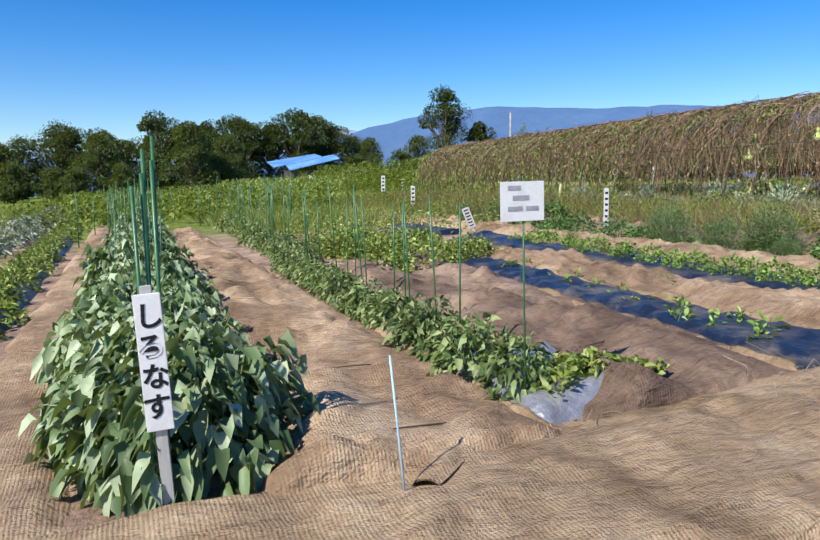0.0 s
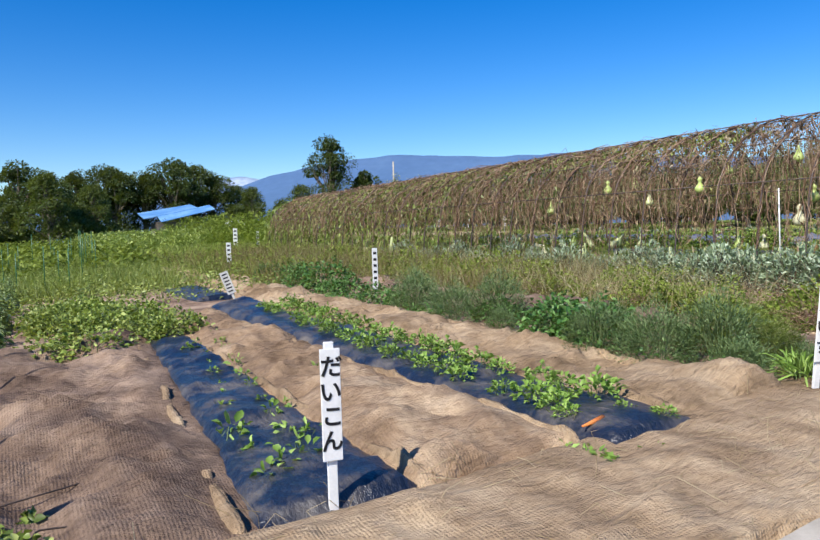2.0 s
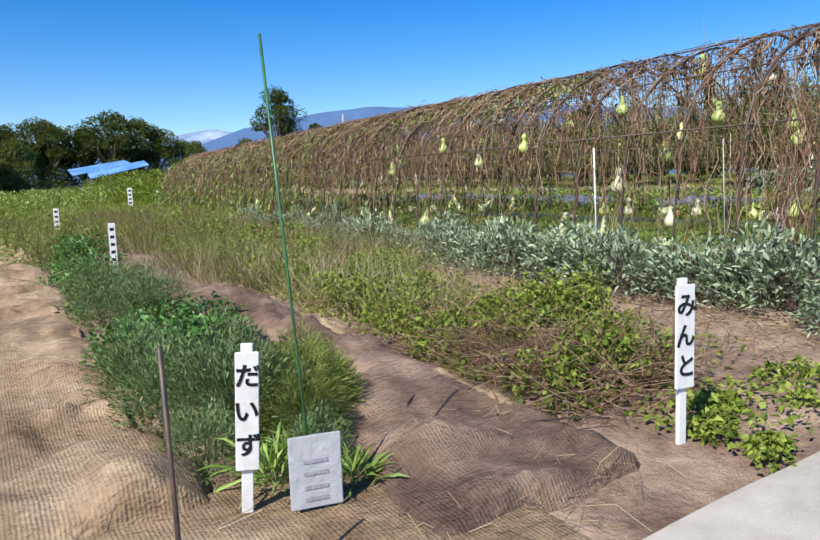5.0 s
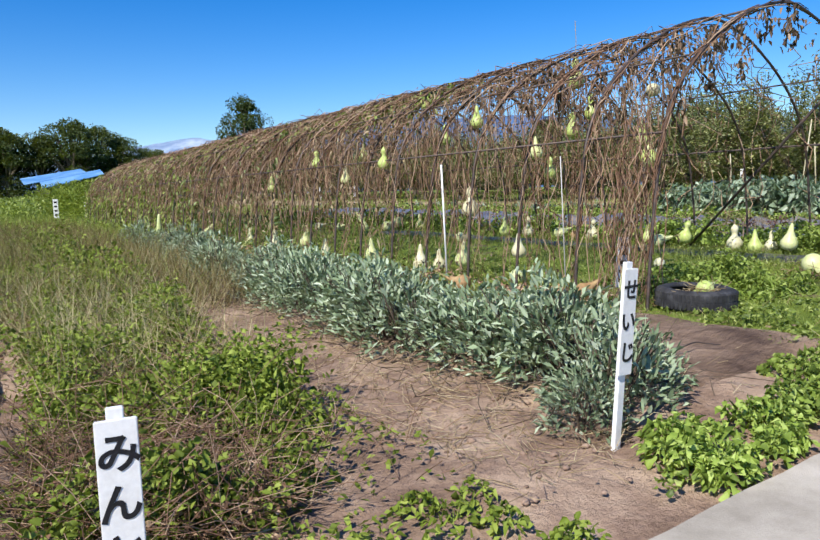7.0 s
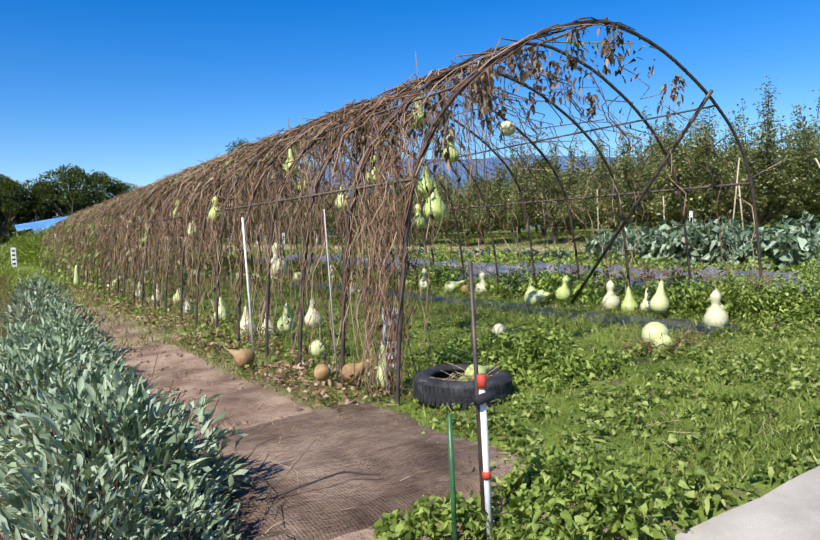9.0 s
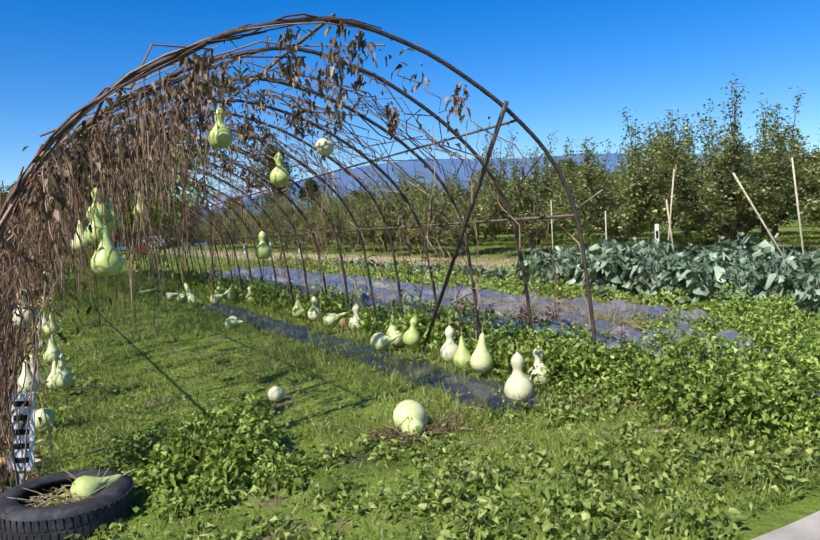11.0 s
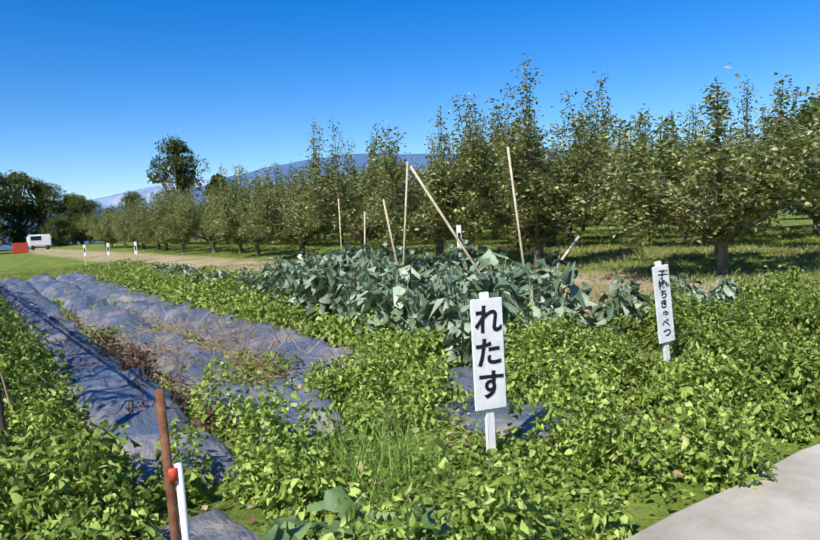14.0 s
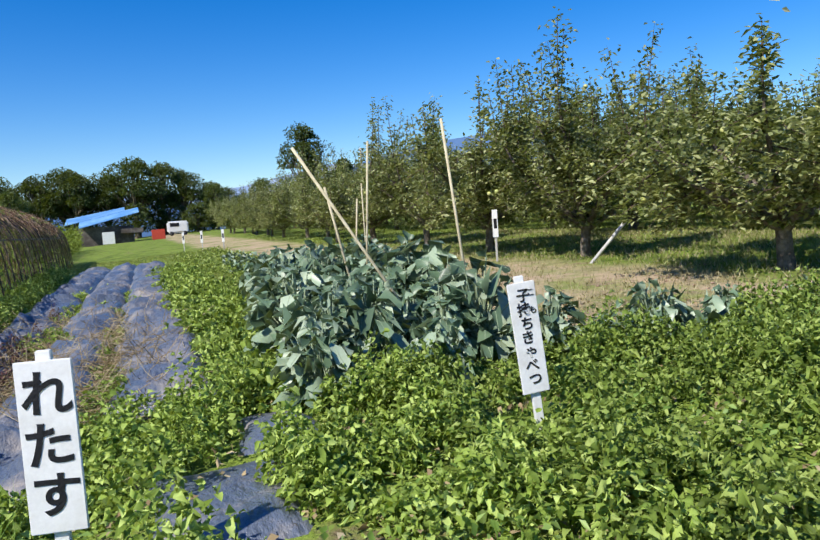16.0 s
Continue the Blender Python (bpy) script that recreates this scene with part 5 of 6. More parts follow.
def tunnel_leaves(n, mat, name, label, s_lo, s_hi, y_lo, y_hi, L, hang=0.6, power=1.0):
    ys_ = y_lo + (y_hi - y_lo) * rng.uniform(0, 1, n) ** power
    s = rng.uniform(s_lo, s_hi, n)
    u, v = arch_at(s)
    z = v - np.where(np.abs(u) > 1.5, rng.uniform(0, 1, n) ** 1.5 * hang, rng.uniform(0, 0.15, n))
    P = np.stack([TX + u + rng.normal(0, 0.06, n), ys_, Gv(np.full(n, TX), ys_) + np.maximum(z * HS(ys_), 0.1)], 1)
    D = np.stack([rng.normal(0, 0.6, n), rng.normal(0, 0.6, n), rng.normal(-0.7, 0.5, n)], 1)
    V, F = leaves(P, D, L * rng.uniform(0.4, 1.4, n), L * 0.45 * rng.uniform(0.5, 1.2, n), 0.3, 0.5, True)
    tagged(put(name, mesh_np(name, V, F, mat), tunnel, label), kind="stuff")


tunnel_leaves(9000, M_DEAD, "dry_leaves", "curled dry brown leaves", 1.0, 5.2, TY0, TY1, 0.065, 1.4)
tunnel_leaves(450, M_DEAD, "dry_leaves", "curled dry brown leaves", 5.0, 9.0, TY0, 20, 0.06, 0.3)
tunnel_leaves(5000, M_STRAW, "dry_leaves", "pale straw-coloured leaves", 1.0, 4.8, 9, TY1, 0.11, 1.6)
tunnel_leaves(5000, M_BEAN, "green_leaves", "remaining green vine leaves", 1.2, 5.6, 13, TY1, 0.13, 1.5)
tunnel_leaves(17000, M_FRESH, "green_leaves", "remaining green vine leaves", 0.8, 6.0, 18.5, TY1 + 1, 0.14, 2.0, 0.8)

tunnel_leaves(2200, M_FRESH, "green_leaves", "last green leaves on the ridge", 2.6, 4.6, 9, 24, 0.12, 0.3)


def clumps(n, name):
    ys_ = TY0 + 12 * rng.uniform(0, 1, n) ** 1.3
    s = rng.uniform(1.9, 5.4, n)
    u, v = arch_at(s)
    V_, F_, off = [], [], 0
    for i in range(n):
        m = int(rng.integers(14, 34))
        ln = rng.uniform(0.15, 0.5)
        q = rng.uniform(0, 1, m)
        P = np.stack([TX + u[i] + rng.normal(0, 0.035, m), ys_[i] + rng.normal(0, 0.035, m), np.full(m, float(Gv(TX, ys_[i]) + v[i] * HS(ys_[i]))) - q * ln], 1)
        D = np.stack([rng.normal(0, 0.5, m), rng.normal(0, 0.5, m), rng.normal(-1, 0.3, m)], 1)
        a, b = leaves(P, D, rng.uniform(0.04, 0.09, m), rng.uniform(0.02, 0.045, m), 0.3, 0.6, True)
        V_.append(a)
        F_.append(b + off)
        off += len(a)
    tagged(put(name, mesh_np(name, np.concatenate(V_), np.concatenate(F_), M_DEAD), tunnel, "withered leaf bunches hanging from the arches"), kind="stuff")


clumps(130, "dead_foliage")

# thick curtain near the front corner and along the wall foot
n = 560
ys_ = TY0 + 0.02 + (TY1 - TY0) * rng.uniform(0, 1, n) ** 1.3
ys_[:80] = TY0 + rng.uniform(0, 0.45, 80)
top = np.stack([TX - 2.2 + rng.normal(0, 0.05, n), ys_, Gv(np.full(n, TX), ys_) + rng.uniform(0.5, 1.9, n)], 1)
top[:80, 0] += rng.normal(0.05, 0.1, 80)
drop = rng.uniform(0.3, 1.7, n)
pts = []
ph = rng.uniform(0, 6, n)
for q in np.linspace(0, 1, 8):
    p = top.copy()
    p[:, 2] = np.maximum(top[:, 2] - drop * q, Gv(p[:, 0], p[:, 1]) + 0.02)
    p[:, 0] += 0.04 * np.sin(q * 7 + ph) + rng.normal(0, 0.012, n) - 0.1 * q
    p[:, 1] += 0.05 * np.cos(q * 6 + ph * 1.7) + rng.normal(0, 0.012, n)
    pts.append(p)
V, F = tubes(np.stack(pts, 1), rng.uniform(0.002, 0.0055, n), 3)
tagged(put("wall_vines", mesh_np("wall_vines", V, F, M_DRY), tunnel, "pale dry stems hanging to the ground"), kind="stuff")
patch("weed_patch", "dead leaves heaped at the foot of the tunnel wall", "dead leaves", 9000, (14.2, 15.1, 4.3, 24), 0.12, 0.07, 0.04, M_DRY)
patch("weed_patch", "green weeds at the foot of the tunnel wall", "weeds", 7000, (14.1, 15.6, 6, 30), 0.25, 0.08, 0.045, M_FRESH)
blades("turf", "short grass and weeds around the gourds", 16000, (17.6, 19.6, 4.0, 14), 0.13, M_GRASS, 0.006)

# green crops going on behind the tunnel
patch("tall_crop", "tall green crop behind the tunnel", "crop", 30000, (14.4, 18.5, 36, 62), 2.0, 0.3, 0.08, M_MINT, up=0.9, lump=0.5)
patch("tall_crop", "tall green crop beside the shed", "crop", 20000, (8, 15, 45, 70), 1.2, 0.3, 0.1, M_FRESH, up=0.9, lump=0.6)
patch("low_crop", "far beds of green vegetables", "crop", 36000, (-4, 8, 24, 70), 0.9, 0.25, 0.12, M_MINT, up=0.7, lump=0.8)


# ---- gourds ----
def gourd_mesh(prof, mat, r_scale=1.0):
    V, F = [], []
    k = 16
    for j, (r, z) in enumerate(prof):
        for i in range(k):
            a = 2 * math.pi * i / k
            rr = r * r_scale * (1 + 0.03 * math.sin(3 * a + j))
            V.append((rr * math.cos(a), rr * math.sin(a), z))
    for j in range(len(prof) - 1):
        for i in range(k):
            F.append((j * k + i, j * k + (i + 1) % k, (j + 1) * k + (i + 1) % k, (j + 1) * k + i))
    me = bpy.data.meshes.new("body")
    me.from_pydata(V, [], F)
    me.materials.append(mat)
    me.shade_smooth()
    return me


BOTTLE = [(0.005, 0.0), (0.05, 0.005), (0.085, 0.03), (0.10, 0.075), (0.095, 0.115), (0.07, 0.155), (0.042, 0.185), (0.032, 0.21), (0.036, 0.235), (0.046, 0.262), (0.045, 0.285), (0.03, 0.31), (0.012, 0.328), (0.004, 0.334)]
PEAR = [(0.005, 0.0), (0.05, 0.004), (0.085, 0.03), (0.10, 0.07), (0.095, 0.11), (0.07, 0.155), (0.045, 0.2), (0.032, 0.25), (0.024, 0.3), (0.012, 0.325), (0.003, 0.33)]
ROUND = [(0.005, 0.0), (0.05, 0.008), (0.085, 0.04), (0.098, 0.09), (0.09, 0.135), (0.06, 0.17), (0.025, 0.187), (0.005, 0.19)]
LONG = [(0.005, 0.0), (0.035, 0.01), (0.055, 0.05), (0.058, 0.11), (0.045, 0.18), (0.035, 0.26), (0.03, 0.34), (0.02, 0.39), (0.004, 0.4)]
GM = {(p, m): gourd_mesh(prof, mm) for p, prof in (("bottle", BOTTLE), ("pear", PEAR), ("round", ROUND), ("long", LONG)) for m, mm in (("pale", M_GOURD), ("green", M_GOURDG), ("cream", M_GOURDW), ("dry", M_GOURDD))}
SV, SF = tubes([[(0, 0, 0.32), (0.008, 0.004, 0.37), (0.0, 0.01, 0.42)]], np.array([0.005]), 5)
STALK = mesh_np("stalk", SV, SF, M_STRAW)
HV, HF = tubes([[(0, 0, 0.32), (0.008, 0.004, 0.5), (0.0, 0.0, 0.72)]], np.array([0.004]), 4)
HANG = mesh_np("stalk", HV, HF, M_STRAW)


def gourd(kind, col, x, y, z=None, k=1.0, rx=0.0, rz=0.0, hanging=False):
    words = {"pale": "pale yellow-green", "green": "light green", "cream": "cream white", "dry": "dried brown"}[col]
    shape = {"bottle": "bottle gourd", "pear": "pear-shaped gourd", "round": "round gourd", "long": "long club-shaped gourd"}[kind]
    zz = G(x, y) + (0.01 if rx == 0 else 0.085 * k * (0.6 if kind == "long" else 1)) if z is None else z
    g = thing("gourd", f"{words} {shape} " + ("hanging from the tunnel vines" if hanging else "lying on the ground" if rx else "standing on the ground"), "gourd", "hanging gourds" if hanging else "gourds on the ground",
              pose(x, y, zz, rx, 0, rz) @ Matrix.Diagonal((k, k, k, 1)))
    put("body", GM[kind, col], g)
    if kind != "round":
        put("stalk", HANG if hanging else STALK, g, "dry straw-coloured stalk")
    return g


# right-hand line of gourds, left-hand line, and strays
for kind, col, x, y, k, rx, rz in [
        ("bottle", "cream", 18.47, 4.22, 1.2, 0, 0), ("bottle", "cream", 18.92, 4.52, 1.05, 0, 60), ("pear", "pale", 18.70, 5.10, 1.1, 8, 0), ("pear", "green", 18.85, 5.65, 1.0, 0, 0),
        ("bottle", "cream", 18.92, 6.0, 1.15, 0, 0), ("pear", "cream", 19.0, 5.5, 0.9, 0, 20), ("bottle", "green", 18.88, 6.82, 1.05, 12, 40), ("pear", "pale", 18.62, 7.25, 1.15, 75, 20), ("round", "pale", 18.95, 7.3, 1.0, 0, 0), ("pear", "green", 19.08, 7.65, 1.0, 0, 0),
        ("bottle", "cream", 19.1, 8.85, 1.2, 0, 0), ("pear", "pale", 18.9, 9.6, 1.1, 70, 70), ("round", "dry", 19.1, 9.3, 0.8, 0, 0), ("bottle", "cream", 19.1, 10.55, 1.2, 0, 0), ("pear", "green", 19.05, 11.2, 1.15, 0, 0),
        ("bottle", "pale", 19.1, 14.4, 1.2, 0, 0), ("pear", "pale", 18.8, 15.1, 1.3, 40, 10), ("pear", "pale", 18.4, 15.0, 1.2, 65, 80), ("long", "pale", 18.1, 15.3, 1.4, 35, 200), ("pear", "pale", 18.1, 16.8, 1.1, 80, 0), ("pear", "cream", 17.9, 17.8, 1.1, 80, 90), ("pear", "green", 19.1, 17.2, 1.2, 0, 0), ("long", "green", 17.6, 20.5, 1.4, 80, 90),
        ("round", "pale", 17.42, 4.12, 1.25, 0, 0), ("pear", "pale", 17.33, 3.97, 0.8, 85, 120), ("round", "cream", 16.95, 5.8, 0.75, 0, 0), ("round", "pale", 17.95, 11.3, 0.9, 0, 0), ("pear", "pale", 17.8, 11.2, 0.9, 85, 60),
        ("long", "pale", 14.82, 4.62, 0.9, 5, 0), ("round", "dry", 14.60, 5.3, 0.75, 30, 0), ("pear", "dry", 14.72, 5.1, 0.9, 60, 70), ("pear", "dry", 14.4, 6.5, 1.0, 75, 200), ("round", "pale", 15.1, 6.45, 0.95, 0, 0),
        ("pear", "cream", 15.02, 8.4, 1.2, 0, 0), ("pear", "cream", 15.24, 8.25, 0.95, 0, 0), ("pear", "pale", 15.3, 7.8, 1.1, 10, 0), ("pear", "pale", 15.25, 10.2, 1.15, 0, 0), ("pear", "cream", 15.1, 11.6, 1.0, 0, 0), ("pear", "pale", 15.3, 12.9, 1.2, 20, 0),
        ("pear", "cream", 15.2, 14.2, 1.2, 0, 0), ("pear", "pale", 15.1, 15.4, 1.2, 0, 50), ("long", "pale", 14.9, 18.5, 1.4, 50, 100), ("long", "pale", 14.6, 21.5, 1.5, 10, 0), ("pear", "pale", 14.9, 24, 1.3, 0, 0)]:
    gourd(kind, col, x, y, None, k, rx, rz)
# hanging ones
for kind, col, x, y, h, k in [("bottle", "green", 16.93, 7.2, 2.45, 1.3), ("round", "cream", 17.87, 6.62, 2.28, 1.0), ("bottle", "green", 17.68, 7.59, 2.05, 1.15), ("pear", "green", 15.55, 4.88, 1.33, 1.05), ("pear", "green", 15.5, 4.92, 1.55, 0.8),
                              ("bottle", "green", 17.7, 8.5, 1.18, 1.1), ("bottle", "green", 15.6, 6.0, 1.72, 0.9), ("pear", "green", 15.7, 6.05, 1.66, 0.85), ("pear", "pale", 15.49, 6.5, 1.5, 0.85), ("bottle", "cream", 15.0, 7.2, 0.82, 1.15),
                              ("bottle", "green", 14.95, 9.2, 1.5, 1.0), ("pear", "green", 15.3, 7.4, 1.95, 0.9), ("pear", "pale", 14.98, 10.5, 1.3, 0.9), ("bottle", "green", 15.1, 11.8, 1.6, 1.0), ("pear", "green", 14.95, 13.6, 1.2, 1.0),
                              ("pear", "cream", 15.0, 6.3, 0.35, 0.9), ("bottle", "green", 16.4, 9.6, 1.85, 1.0), ("pear", "green", 16.2, 12.0, 1.7, 1.0)]:
    gourd(kind, col, x, y, G(x, y) + h, k, 0, random.uniform(0, 360), True)

# tyre
tyre = thing("old_tyre", "old black car tyre lying flat with weeds inside", "tyre", m=pose(15.18, 4.06, G(15.18, 4.06), 2, 0, 0) @ Matrix.Diagonal((1.12, 1.12, 1, 1)))
prof = [(0.20, 0.03), (0.205, 0.0), (0.27, -0.005), (0.315, 0.015), (0.325, 0.06), (0.325, 0.13), (0.315, 0.175), (0.27, 0.195), (0.205, 0.185), (0.20, 0.16), (0.27, 0.15), (0.295, 0.1), (0.27, 0.045)]
V, F, k = [], [], 40
for i in range(k):
    a = 2 * math.pi * i / k
    V += [(r * math.cos(a), r * math.sin(a), z) for r, z in prof]
    p = len(prof)
    F += [(i * p + j, ((i + 1) % k) * p + j, ((i + 1) % k) * p + (j + 1) % p, i * p + (j + 1) % p) for j in range(p)]
obj("casing", V, F, M_RUBBER, tyre, smooth=True)
V, F = [], []
for i in range(60):
    for z0, z1, tw in ((0.03, 0.09, 0.02), (0.105, 0.165, -0.02)):
        a, n0 = 2 * math.pi * i / 60, len(V)
        for r in (0.320, 0.328):
            V += [(r * math.cos(a + d), r * math.sin(a + d), z) for d, z in ((0, z0), (0.07, z0), (0.07 + tw, z1), (tw, z1))]
        F += [(n0 + 4, n0 + 5, n0 + 6, n0 + 7)] + [(n0 + q, n0 + (q + 1) % 4, n0 + 4 + (q + 1) % 4, n0 + 4 + q) for q in range(4)]
obj("tread", V, F, M_RUBBER, tyre)
patch("weed_patch", "weeds growing inside the tyre", "weeds", 260, (15.06, 15.4, 3.9, 4.25), 0.2, 0.07, 0.04, M_FRESH)
gourd("pear", "green", 15.22, 4.02, G(15.2, 4.0) + 0.15, 0.85, 80, 100)
strands("straw_litter", "dry straw lying in the tyre", 160, (15.0, 15.36, 3.92, 4.2), 0.16, M_STRAW, 0.003, 0.9, "litter", 0.2)
strands("straw_litter", "dry withered stems around a gourd", 240, (17.15, 17.75, 3.85, 4.2), 0.05, M_DRY, 0.003, 1.0, "litter", 0.2)


# ---- trees ----
def limb_paths(base, top, n, spread, h0, h1, seed_ang=0):
    out = []
    for i in range(n):
        a = seed_ang + i * 2.4 + random.uniform(-0.3, 0.3)
        z0 = h0 * random.uniform(0.8, 1.3)
        r = spread * random.uniform(0.6, 1.0)
        z1 = random.uniform(h0 + 0.5, h1)
        out.append([(0, 0, z0), (r * 0.4 * math.cos(a), r * 0.4 * math.sin(a), z0 + (z1 - z0) * 0.35), (r * 0.8 * math.cos(a), r * 0.8 * math.sin(a), z0 + (z1 - z0) * 0.7), (r * math.cos(a), r * math.sin(a), z1)])
    return out


def apple_mesh():
    prof = [(0.004, -0.028), (0.018, -0.032), (0.032, -0.02), (0.038, 0.0), (0.034, 0.02), (0.02, 0.032), (0.006, 0.026)]
    V = [(r * math.cos(i * math.pi / 5), r * math.sin(i * math.pi / 5), z) for r, z in prof for i in range(10)]
    F = [(j * 10 + i, j * 10 + (i + 1) % 10, j * 10 + 10 + (i + 1) % 10, j * 10 + 10 + i) for j in range(6) for i in range(10)]
    return mesh_np("apple", V, F, M_APPLEFRUIT, True)


APPLE = apple_mesh()


def apple_tree(seed, H=2.3, reach=0.8, n_leaf=17000):
    random.seed(seed)
    limbs = limb_paths(0, 0, 12, 1.75, 0.5, H)
    shoots = []
    for L_ in limbs:
        for _ in range(3):
            q = random.uniform(0.45, 1.0)
            p = Vector(L_[1]).lerp(Vector(L_[3]), q)
            d = Vector((random.uniform(-0.2, 0.2), random.uniform(-0.2, 0.2), 1)) * random.uniform(0.5, 1.25) * reach
            shoots.append([tuple(p), tuple(p + d * 0.35), tuple(p + d * 0.7), tuple(p + d)])
        for _ in range(9):
            q = random.uniform(0.1, 1.0)
            p = Vector(L_[1]).lerp(Vector(L_[3]), q)
            a = random.uniform(0, 6.28)
            d = Vector((math.cos(a), math.sin(a), random.uniform(-0.7, 0.3))) * random.uniform(0.4, 0.8)
            shoots.append([tuple(p), tuple(p + d * 0.35), tuple(p + d * 0.7), tuple(p + d + Vector((0, 0, -0.12)))])
    V, F = tubes([[(0, 0, -0.1), (0.02, 0.01, 0.2), (0.0, 0.03, 0.45), (0, 0, 0.75)]], np.array([[0.10, 0.085, 0.08, 0.06]]), 8)
    trunk = mesh_np("trunk", V, F, M_BARK, True)
    V, F = tubes(limbs, np.array([[0.05, 0.038, 0.026, 0.014]]).repeat(len(limbs), 0), 5)
    limb = mesh_np("limb", V, F, M_BARK, True)
    V, F = tubes(shoots, np.array([[0.012, 0.009, 0.007, 0.003]]).repeat(len(shoots), 0), 3)
    shoot = mesh_np("shoot", V, F, M_TWIG)
    S = np.array(shoots + limbs + limbs)
    i = rng.integers(0, len(S), n_leaf)
    q = rng.uniform(0, 3, n_leaf)
    a = np.minimum(q.astype(int), 2)
    P = S[i, a] + (S[i, a + 1] - S[i, a]) * (q - a)[:, None]
    up = i < len(shoots)
    P += rng.normal(0, 1, (n_leaf, 3)) * np.where(up, 0.07, 0.2)[:, None]
    P[:, 2] = np.maximum(P[:, 2], 0.5)
    D = rand_dirs(n_leaf, -0.5, 0.9)
    V, F = leaves(P, D, 0.088 * rng.uniform(0.7, 1.2, n_leaf), 0.05, 0.25, 0.25, False)
    crown = mesh_np("crown", V, F, M_APPLE)
    t = thing("apple_tree", "green apple tree with upright shoots and scattered pale apples", "apple tree", "orchard trees")
    put("trunk", trunk, t, "grey-brown bark")
    put("limb", limb, t)
    put("shoot", shoot, t)
    put("crown", crown, t, "dense small dull green leaves")
    fr = rng.integers(0, n_leaf, 60)
    k = 0
    for f in fr:
        c = V[f * 4] + np.array([0, 0, -0.03])
        if 0.7 < c[2] < 2.5 and k < 18:
            a = put("apple", APPLE, t, "pale green ripening apple" if k == 0 else "")
            a.matrix_basis = pose(c[0] * 1.04, c[1] * 1.04, c[2], random.uniform(-20, 20), 0, random.uniform(0, 360))
            k += 1
    return t


protos = [apple_tree(3, 2.0, 0.65), apple_tree(11, 2.35, 0.8), apple_tree(23, 2.5, 1.15), apple_tree(31, 2.6, 1.1)]
random.seed(5)
spots = []
for c, x in enumerate((28.6, 33.2, 37.8, 42.5, 47.5)):
    for r in range(16 - c):
        y = (6.1 if not c else 5.05) + (3.9 if not c else 4.4) * r + (0.8 if c % 2 else 0) + random.uniform(-0.3, 0.3)
        spots.append((x + 0.028 * y + random.uniform(-0.3, 0.3), y, random.uniform(0.92, 1.08) * (1.22 if c else 1.08 if y < 8 else 1.0 if y < 12.5 else 1.1 if y < 20 else 0.98)))
used = set()
for i, (x, y, k) in enumerate(spots):
    v = (0 if y < 8 else 2 + i % 2 if y < 26 else 1 + i % 3) if x < 31 else i % 4
    m = pose(x, y, G(x, y), 0, 0, random.uniform(0, 360)) @ Matrix.Diagonal((k, k, k * random.uniform(0.95, 1.05), 1))
    if v in used:
        copy_thing(protos[v], m)
    else:
        used.add(v)
        protos[v].matrix_basis = m


def wood_tree(seed, w, h, mat, n=2600, lobes=16, leaf=0.3, trunk_h=0.3, label="", name="broadleaf_tree"):
    random.seed(seed)
    t = thing(name, label, "tree", "woodland trees")
    V, F = tubes([[(0, 0, -0.3), (0.1, 0, h * 0.3), (0, 0.1, h * 0.75)]], np.array([[w * 0.045, w * 0.035, w * 0.015]]), 7)
    put("trunk", mesh_np("trunk", V, F, M_BARK, True), t)
    C, R = [], []
    for i in range(lobes):
        a = random.uniform(0, 6.28)
        q = random.uniform(0, 1)
        z = h * (trunk_h + (0.93 - trunk_h) * q)
        rr = w * 0.5 * math.sin(math.pi * min(1, 0.22 + 0.75 * q)) * random.uniform(0.2, 0.75)
        C.append((rr * math.cos(a), rr * math.sin(a), z))
        R.append(w * random.uniform(0.08, 0.2))
    C, R = np.array(C), np.array(R)
    V, F = tubes([[(0, 0, c[2] * 0.45), tuple((c * np.array([0.5, 0.5, 0.75]))), tuple(c)] for c in C], np.full(lobes, w * 0.01), 4)
    put("limb", mesh_np("limb", V, F, M_BARK), t)
    i = rng.integers(0, lobes, n)
    d = rand_dirs(n, -0.6, 1.0)
    P = C[i] + d * (R[i] * rng.uniform(0.65, 1.08, n))[:, None] * np.array([1, 1, 0.75])
    V, F = leaves(P, d + rng.normal(0, 0.5, (n, 3)), leaf * rng.uniform(0.5, 1.3, n), leaf * 0.7, 0.3, 0.3, False)
    put("crown", mesh_np("crown", V, F, mat), t, "dense dark leaf clumps")
    return t


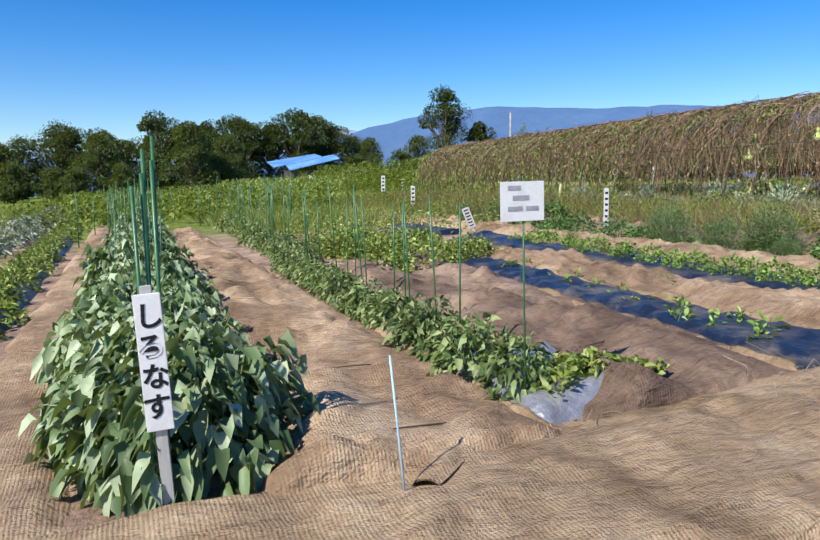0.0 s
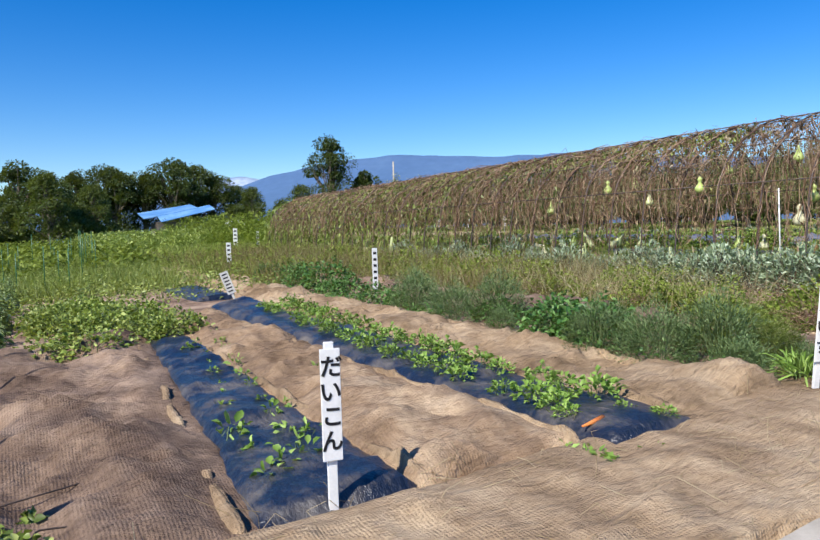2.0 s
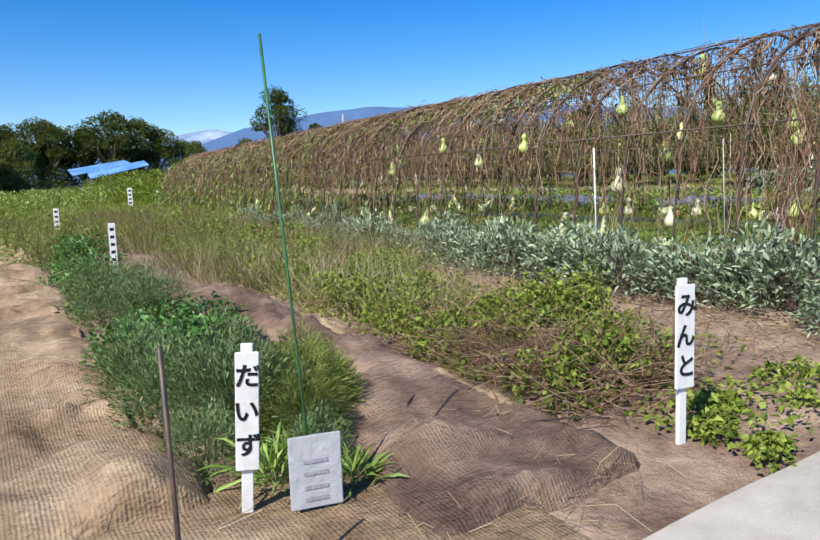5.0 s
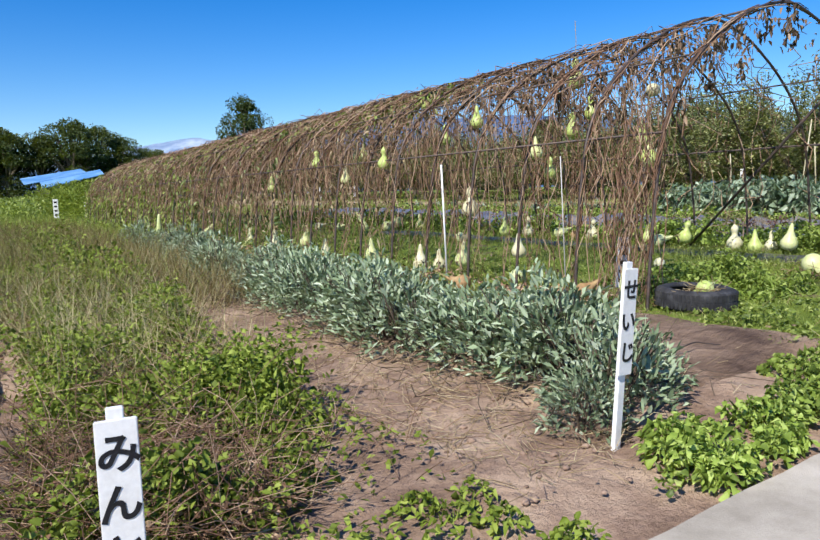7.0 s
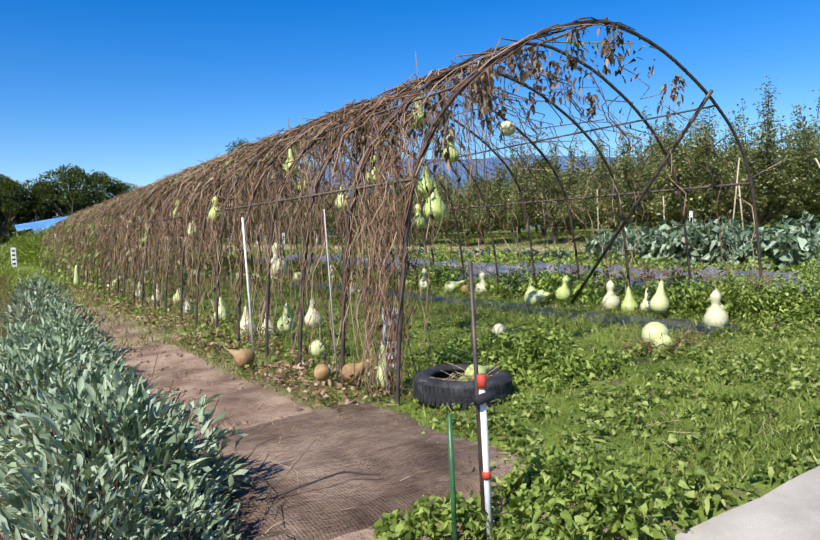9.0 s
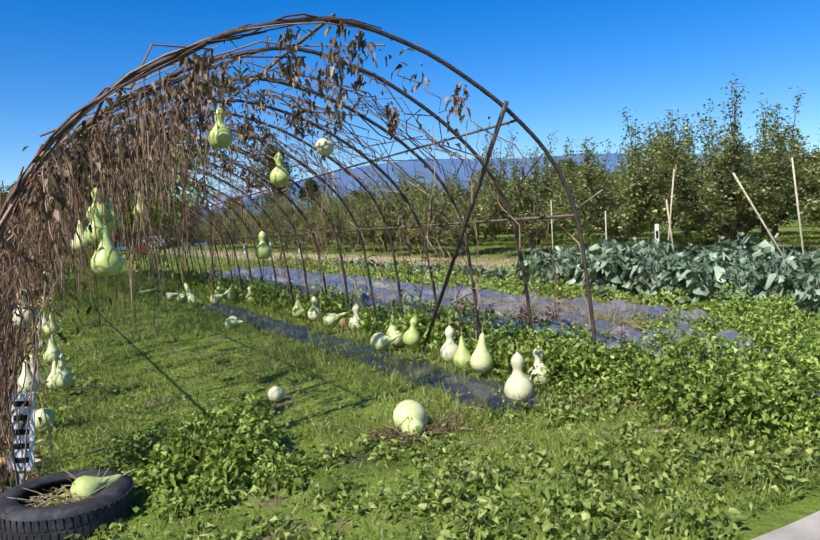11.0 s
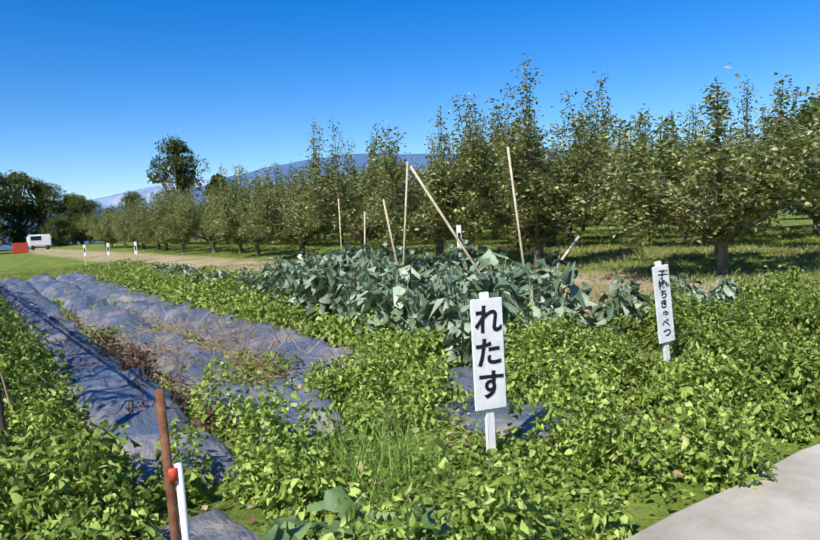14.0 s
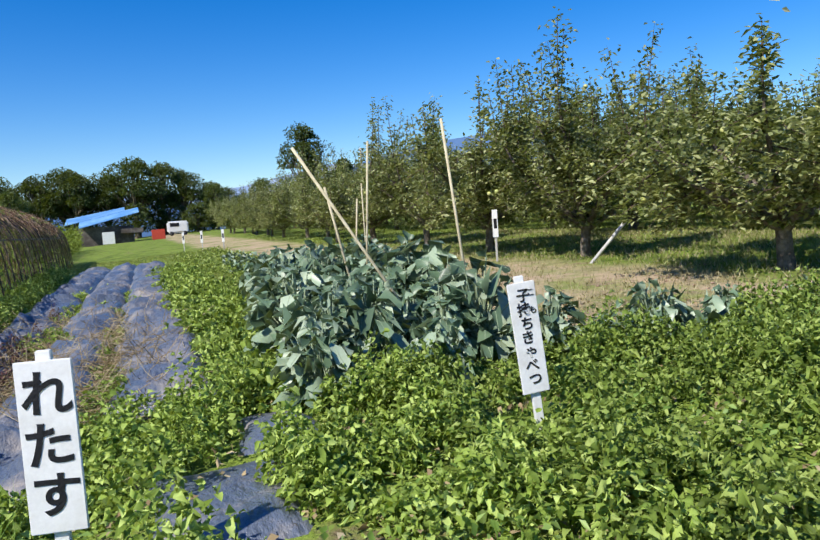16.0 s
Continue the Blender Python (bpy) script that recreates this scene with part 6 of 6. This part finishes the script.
wt = [wood_tree(1, 9, 9, M_WOOD, 9500, 34, 0.27, 0.12, "dark green broadleaf tree at the wood's edge"), wood_tree(2, 8, 8, M_WOODL, 8500, 30, 0.26, 0.1, "lighter olive broadleaf tree at the wood's edge"),
      wood_tree(3, 10, 9, M_WOOD, 9500, 36, 0.28, 0.1, "dark green spreading tree at the wood's edge"), wood_tree(4, 6, 4.5, M_WOODL, 6500, 24, 0.25, 0.05, "low olive green thicket tree")]
random.seed(9)
used = set()
spots = []
for i in range(30):
    x = -52 + 3.0 * i + random.uniform(-1, 1)
    spots.append((random.choice((0, 2, 0, 1)), x, 97 + random.uniform(-3, 5) + 0.1 * abs(x), random.uniform(0.9, 1.25) * (0.75 if 30 < x else 1.0)))
for i in range(26):
    x = -50 + 2.7 * i + random.uniform(-1, 1)
    if not 12 < x < 24:
        spots.append((random.choice((1, 3, 3)), x, 78 + random.uniform(-4, 4), random.uniform(0.7, 1.0)))
for i in range(22):
    spots.append((random.choice((3, 3, 1)), 30 + 2.6 * i, 92 + random.uniform(-3, 3) - 0.4 * i, random.uniform(0.75, 1.0)))
for i in range(26):
    spots.append((random.choice((3, 1, 3)), 58 + random.uniform(0, 10), 2 + 3.2 * i, random.uniform(0.9, 1.2)))
for v, x, y, k in spots:
    k *= 1.08 if 2 < x < 30 else 0.95
    m = pose(x, y, G(x, y), 0, 0, random.uniform(0, 360)) @ Matrix.Diagonal((k, k, k, 1))
    if v in used:
        copy_thing(wt[v], m)
    else:
        used.add(v)
        wt[v].matrix_basis = m
lone = wood_tree(12, 9.5, 13.6, M_WOOD, 8500, 30, 0.3, 0.38, "tall lone dark green tree above the hedge line", "tall_tree")
lone.matrix_basis = pose(45, 95, G(45, 95))
lone2 = wood_tree(14, 8, 9.5, M_WOOD, 3600, 14, 0.42, 0.2, "dark green tree beside the tall one", "tall_tree")
lone2.matrix_basis = pose(51, 95, G(51, 95))

# shed with its blue sheets
shed = thing("farm_shed", "low dark farm shed roofed with blue plastic sheets", "shed", m=pose(19.8, 77, G(20.3, 77), 0, 0, 0) @ Matrix.Diagonal((0.76, 0.8, 0.8, 1)))
part("wall", box_bm(-3.4, 3.4, 0, 5, -0.2, 2.2), M_SHEDWALL, shed, "weathered dark boards")


def slope(name, x0, x1, y0, y1, z0, z1, mat, label, th=0.08):
    V = [(x0, y0, z0), (x1, y0, z1), (x1, y1, z1 + 0.7), (x0, y1, z0 + 0.9)]
    V += [(a, b, c - th) for a, b, c in V]
    return obj(name, V, [(0, 1, 2, 3), (7, 6, 5, 4), (0, 4, 5, 1), (1, 5, 6, 2), (2, 6, 7, 3), (3, 7, 4, 0)], mat, shed, label)


slope("roof", -5.0, 2.5, 1.2, 6, 2.7, 4.1, M_BLUE, "blue plastic sheet roof")
slope("roof", -3.2, 4.2, -1.2, 1.6, 2.2, 3.8, M_BLUE, "lower blue plastic sheet roof")
part("door", box_bm(-0.5, 1.0, -1.35, -1.2, 0, 1.5, 0.02), M_WHITE, shed, "white covered doorway")
part("awning", box_bm(1.8, 4.6, -1.3, 3, 1.2, 1.8, 0.05), M_SHEDWALL, shed, "dark open side of the shed")
crate = thing("red_crate", "red plastic crate beside the shed", "crate", m=pose(24.6, 74, G(24.3, 74)) @ Matrix.Diagonal((0.7, 0.7, 0.9, 1)))
part("body", box_bm(-0.9, 0.9, 0, 1, 0, 1.1, 0.05), M_REDPAINT, crate)
van = thing("parked_van", "small white van parked by the trees", "van", m=pose(27.0, 82, G(27, 82)) @ Matrix.Diagonal((0.7, 0.7, 0.85, 1)))
part("body", box_bm(-1.6, 1.6, 0, 1.5, 0.35, 1.9, 0.2), M_WHITE, van, "white painted body")
part("window", box_bm(-1.2, 0.2, -0.03, -0.01, 1.2, 1.7), M_INK, van, "dark side window")
for xx in (-1.0, 1.0):
    pole("wheel", (xx, -0.05, 0.3), (xx, 0.2, 0.3), 0.3, M_RUBBER, van, sides=14)
up = thing("utility_pole", "slim pale concrete utility pole by the tall tree", "utility pole", m=pose(49.5, 84, G(49, 84)))
pole("shaft", (0, 0, -0.3), (0, 0, 9.0), 0.14, M_CONC, up, r2=0.1)


# thin dark tubes laid on the woven sheets in place of pole shadows
random.seed(21)
for i, (x, y, L, a) in enumerate([(0.95, 3.6, 0.5, 25), (1.15, 3.25, 0.6, 20), (1.3, 4.6, 0.4, 10), (2.9, 4.15, 0.9, 15), (3.1, 5.2, 0.7, 10), (3.0, 6.2, 0.6, -5), (2.9, 3.5, 0.5, 30), (5.2, 3.9, 0.5, -10), (9.0, 3.4, 0.9, 50), (9.1, 2.7, 1.1, -30), (7.4, 2.2, 0.5, 60), (13.6, 3.0, 0.6, -20)]):
    ca, sa = math.cos(radians(a)), math.sin(radians(a))
    c = thing("garden_cord", "thin dark tube on the woven sheet in place of a pole's shadow", "cord", "cords on the sheets", pose(x, y, G(x, y)))
    pts = [(L * (q - 0.5) * ca + 0.05 * math.sin(q * 7 + i), L * (q - 0.5) * sa + 0.06 * math.sin(q * 4 + i), 0.07 + 0.045 * L * (q - 0.5) * ca + 0.04 * math.sin(q * 3.1)) for q in np.linspace(0, 1, 9)]
    V, F = tubes([pts], np.array([0.005]), 5)
    put("strand", mesh_np("strand", V, F, M_PIPE, True), c)

prop = thing("prop_board", "white board leaning as a prop under an apple tree", "board", m=pose(28.3, 9.2, G(28.3, 9.2)))
pole("shaft", (0, 0, -0.03), (0.65, -0.1, 0.62), 0.03, M_GREYWOOD, prop, sides=4)


def fold(label, p, q, r, sweep, mat, seed, lift=0.02):
    """The rolled-back edge of a woven sheet between p and q, an open curl of cloth with a hollow under it."""
    p, q = Vector((*p, G(*p) + lift)), Vector((*q, G(*q) + lift))
    side = (q - p).normalized().cross(Vector((0, 0, 1)))
    V, F, nu, nv = [], [], 22, 12
    for layer in (0.0, 0.006):
        for i in range(nu + 1):
            u = i / nu
            c = p.lerp(q, u)
            rr = r * (0.25 + 0.75 * math.sin(math.pi * min(1, 0.1 + 0.85 * u)) ** 0.7) * (1 + 0.25 * noise.noise((u * 4, seed, 0))) - layer
            for j in range(nv + 1):
                a = radians(-10 + sweep * j / nv)
                w = 1 + 0.12 * noise.noise((u * 6, j * 0.5, seed))
                V.append(c - side * (math.cos(a) * rr * 1.5 * w) + Vector((0, 0, math.sin(a) * rr * w)))
    k = (nu + 1) * (nv + 1)
    for o in (0, k):
        F += [(o + i * (nv + 1) + j, o + i * (nv + 1) + j + 1, o + (i + 1) * (nv + 1) + j + 1, o + (i + 1) * (nv + 1) + j) for i in range(nu) for j in range(nv)]
    F += [(i * (nv + 1) + nv, (i + 1) * (nv + 1) + nv, k + (i + 1) * (nv + 1) + nv, k + i * (nv + 1) + nv) for i in range(nu)]
    return tagged(obj("sheet_hem", V, F, mat, smooth=True), label, kind="structure")


fold("curled-up edge of a woven sheet", (1.08, 2.72), (1.86, 3.5), 0.085, 150, M_MATL, 3.0)
fold("buckled edge of a woven sheet", (3.62, 4.74), (4.08, 4.98), 0.07, 150, M_MATG, 8.0)
fold("buckled edge of a woven sheet", (3.2, 5.02), (3.66, 4.72), 0.045, 160, M_MAT, 5.0)
fold("turned-over pale edge of a woven sheet", (4.72, 4.2), (5.6, 3.84), 0.05, 120, M_MATL, 12.0)
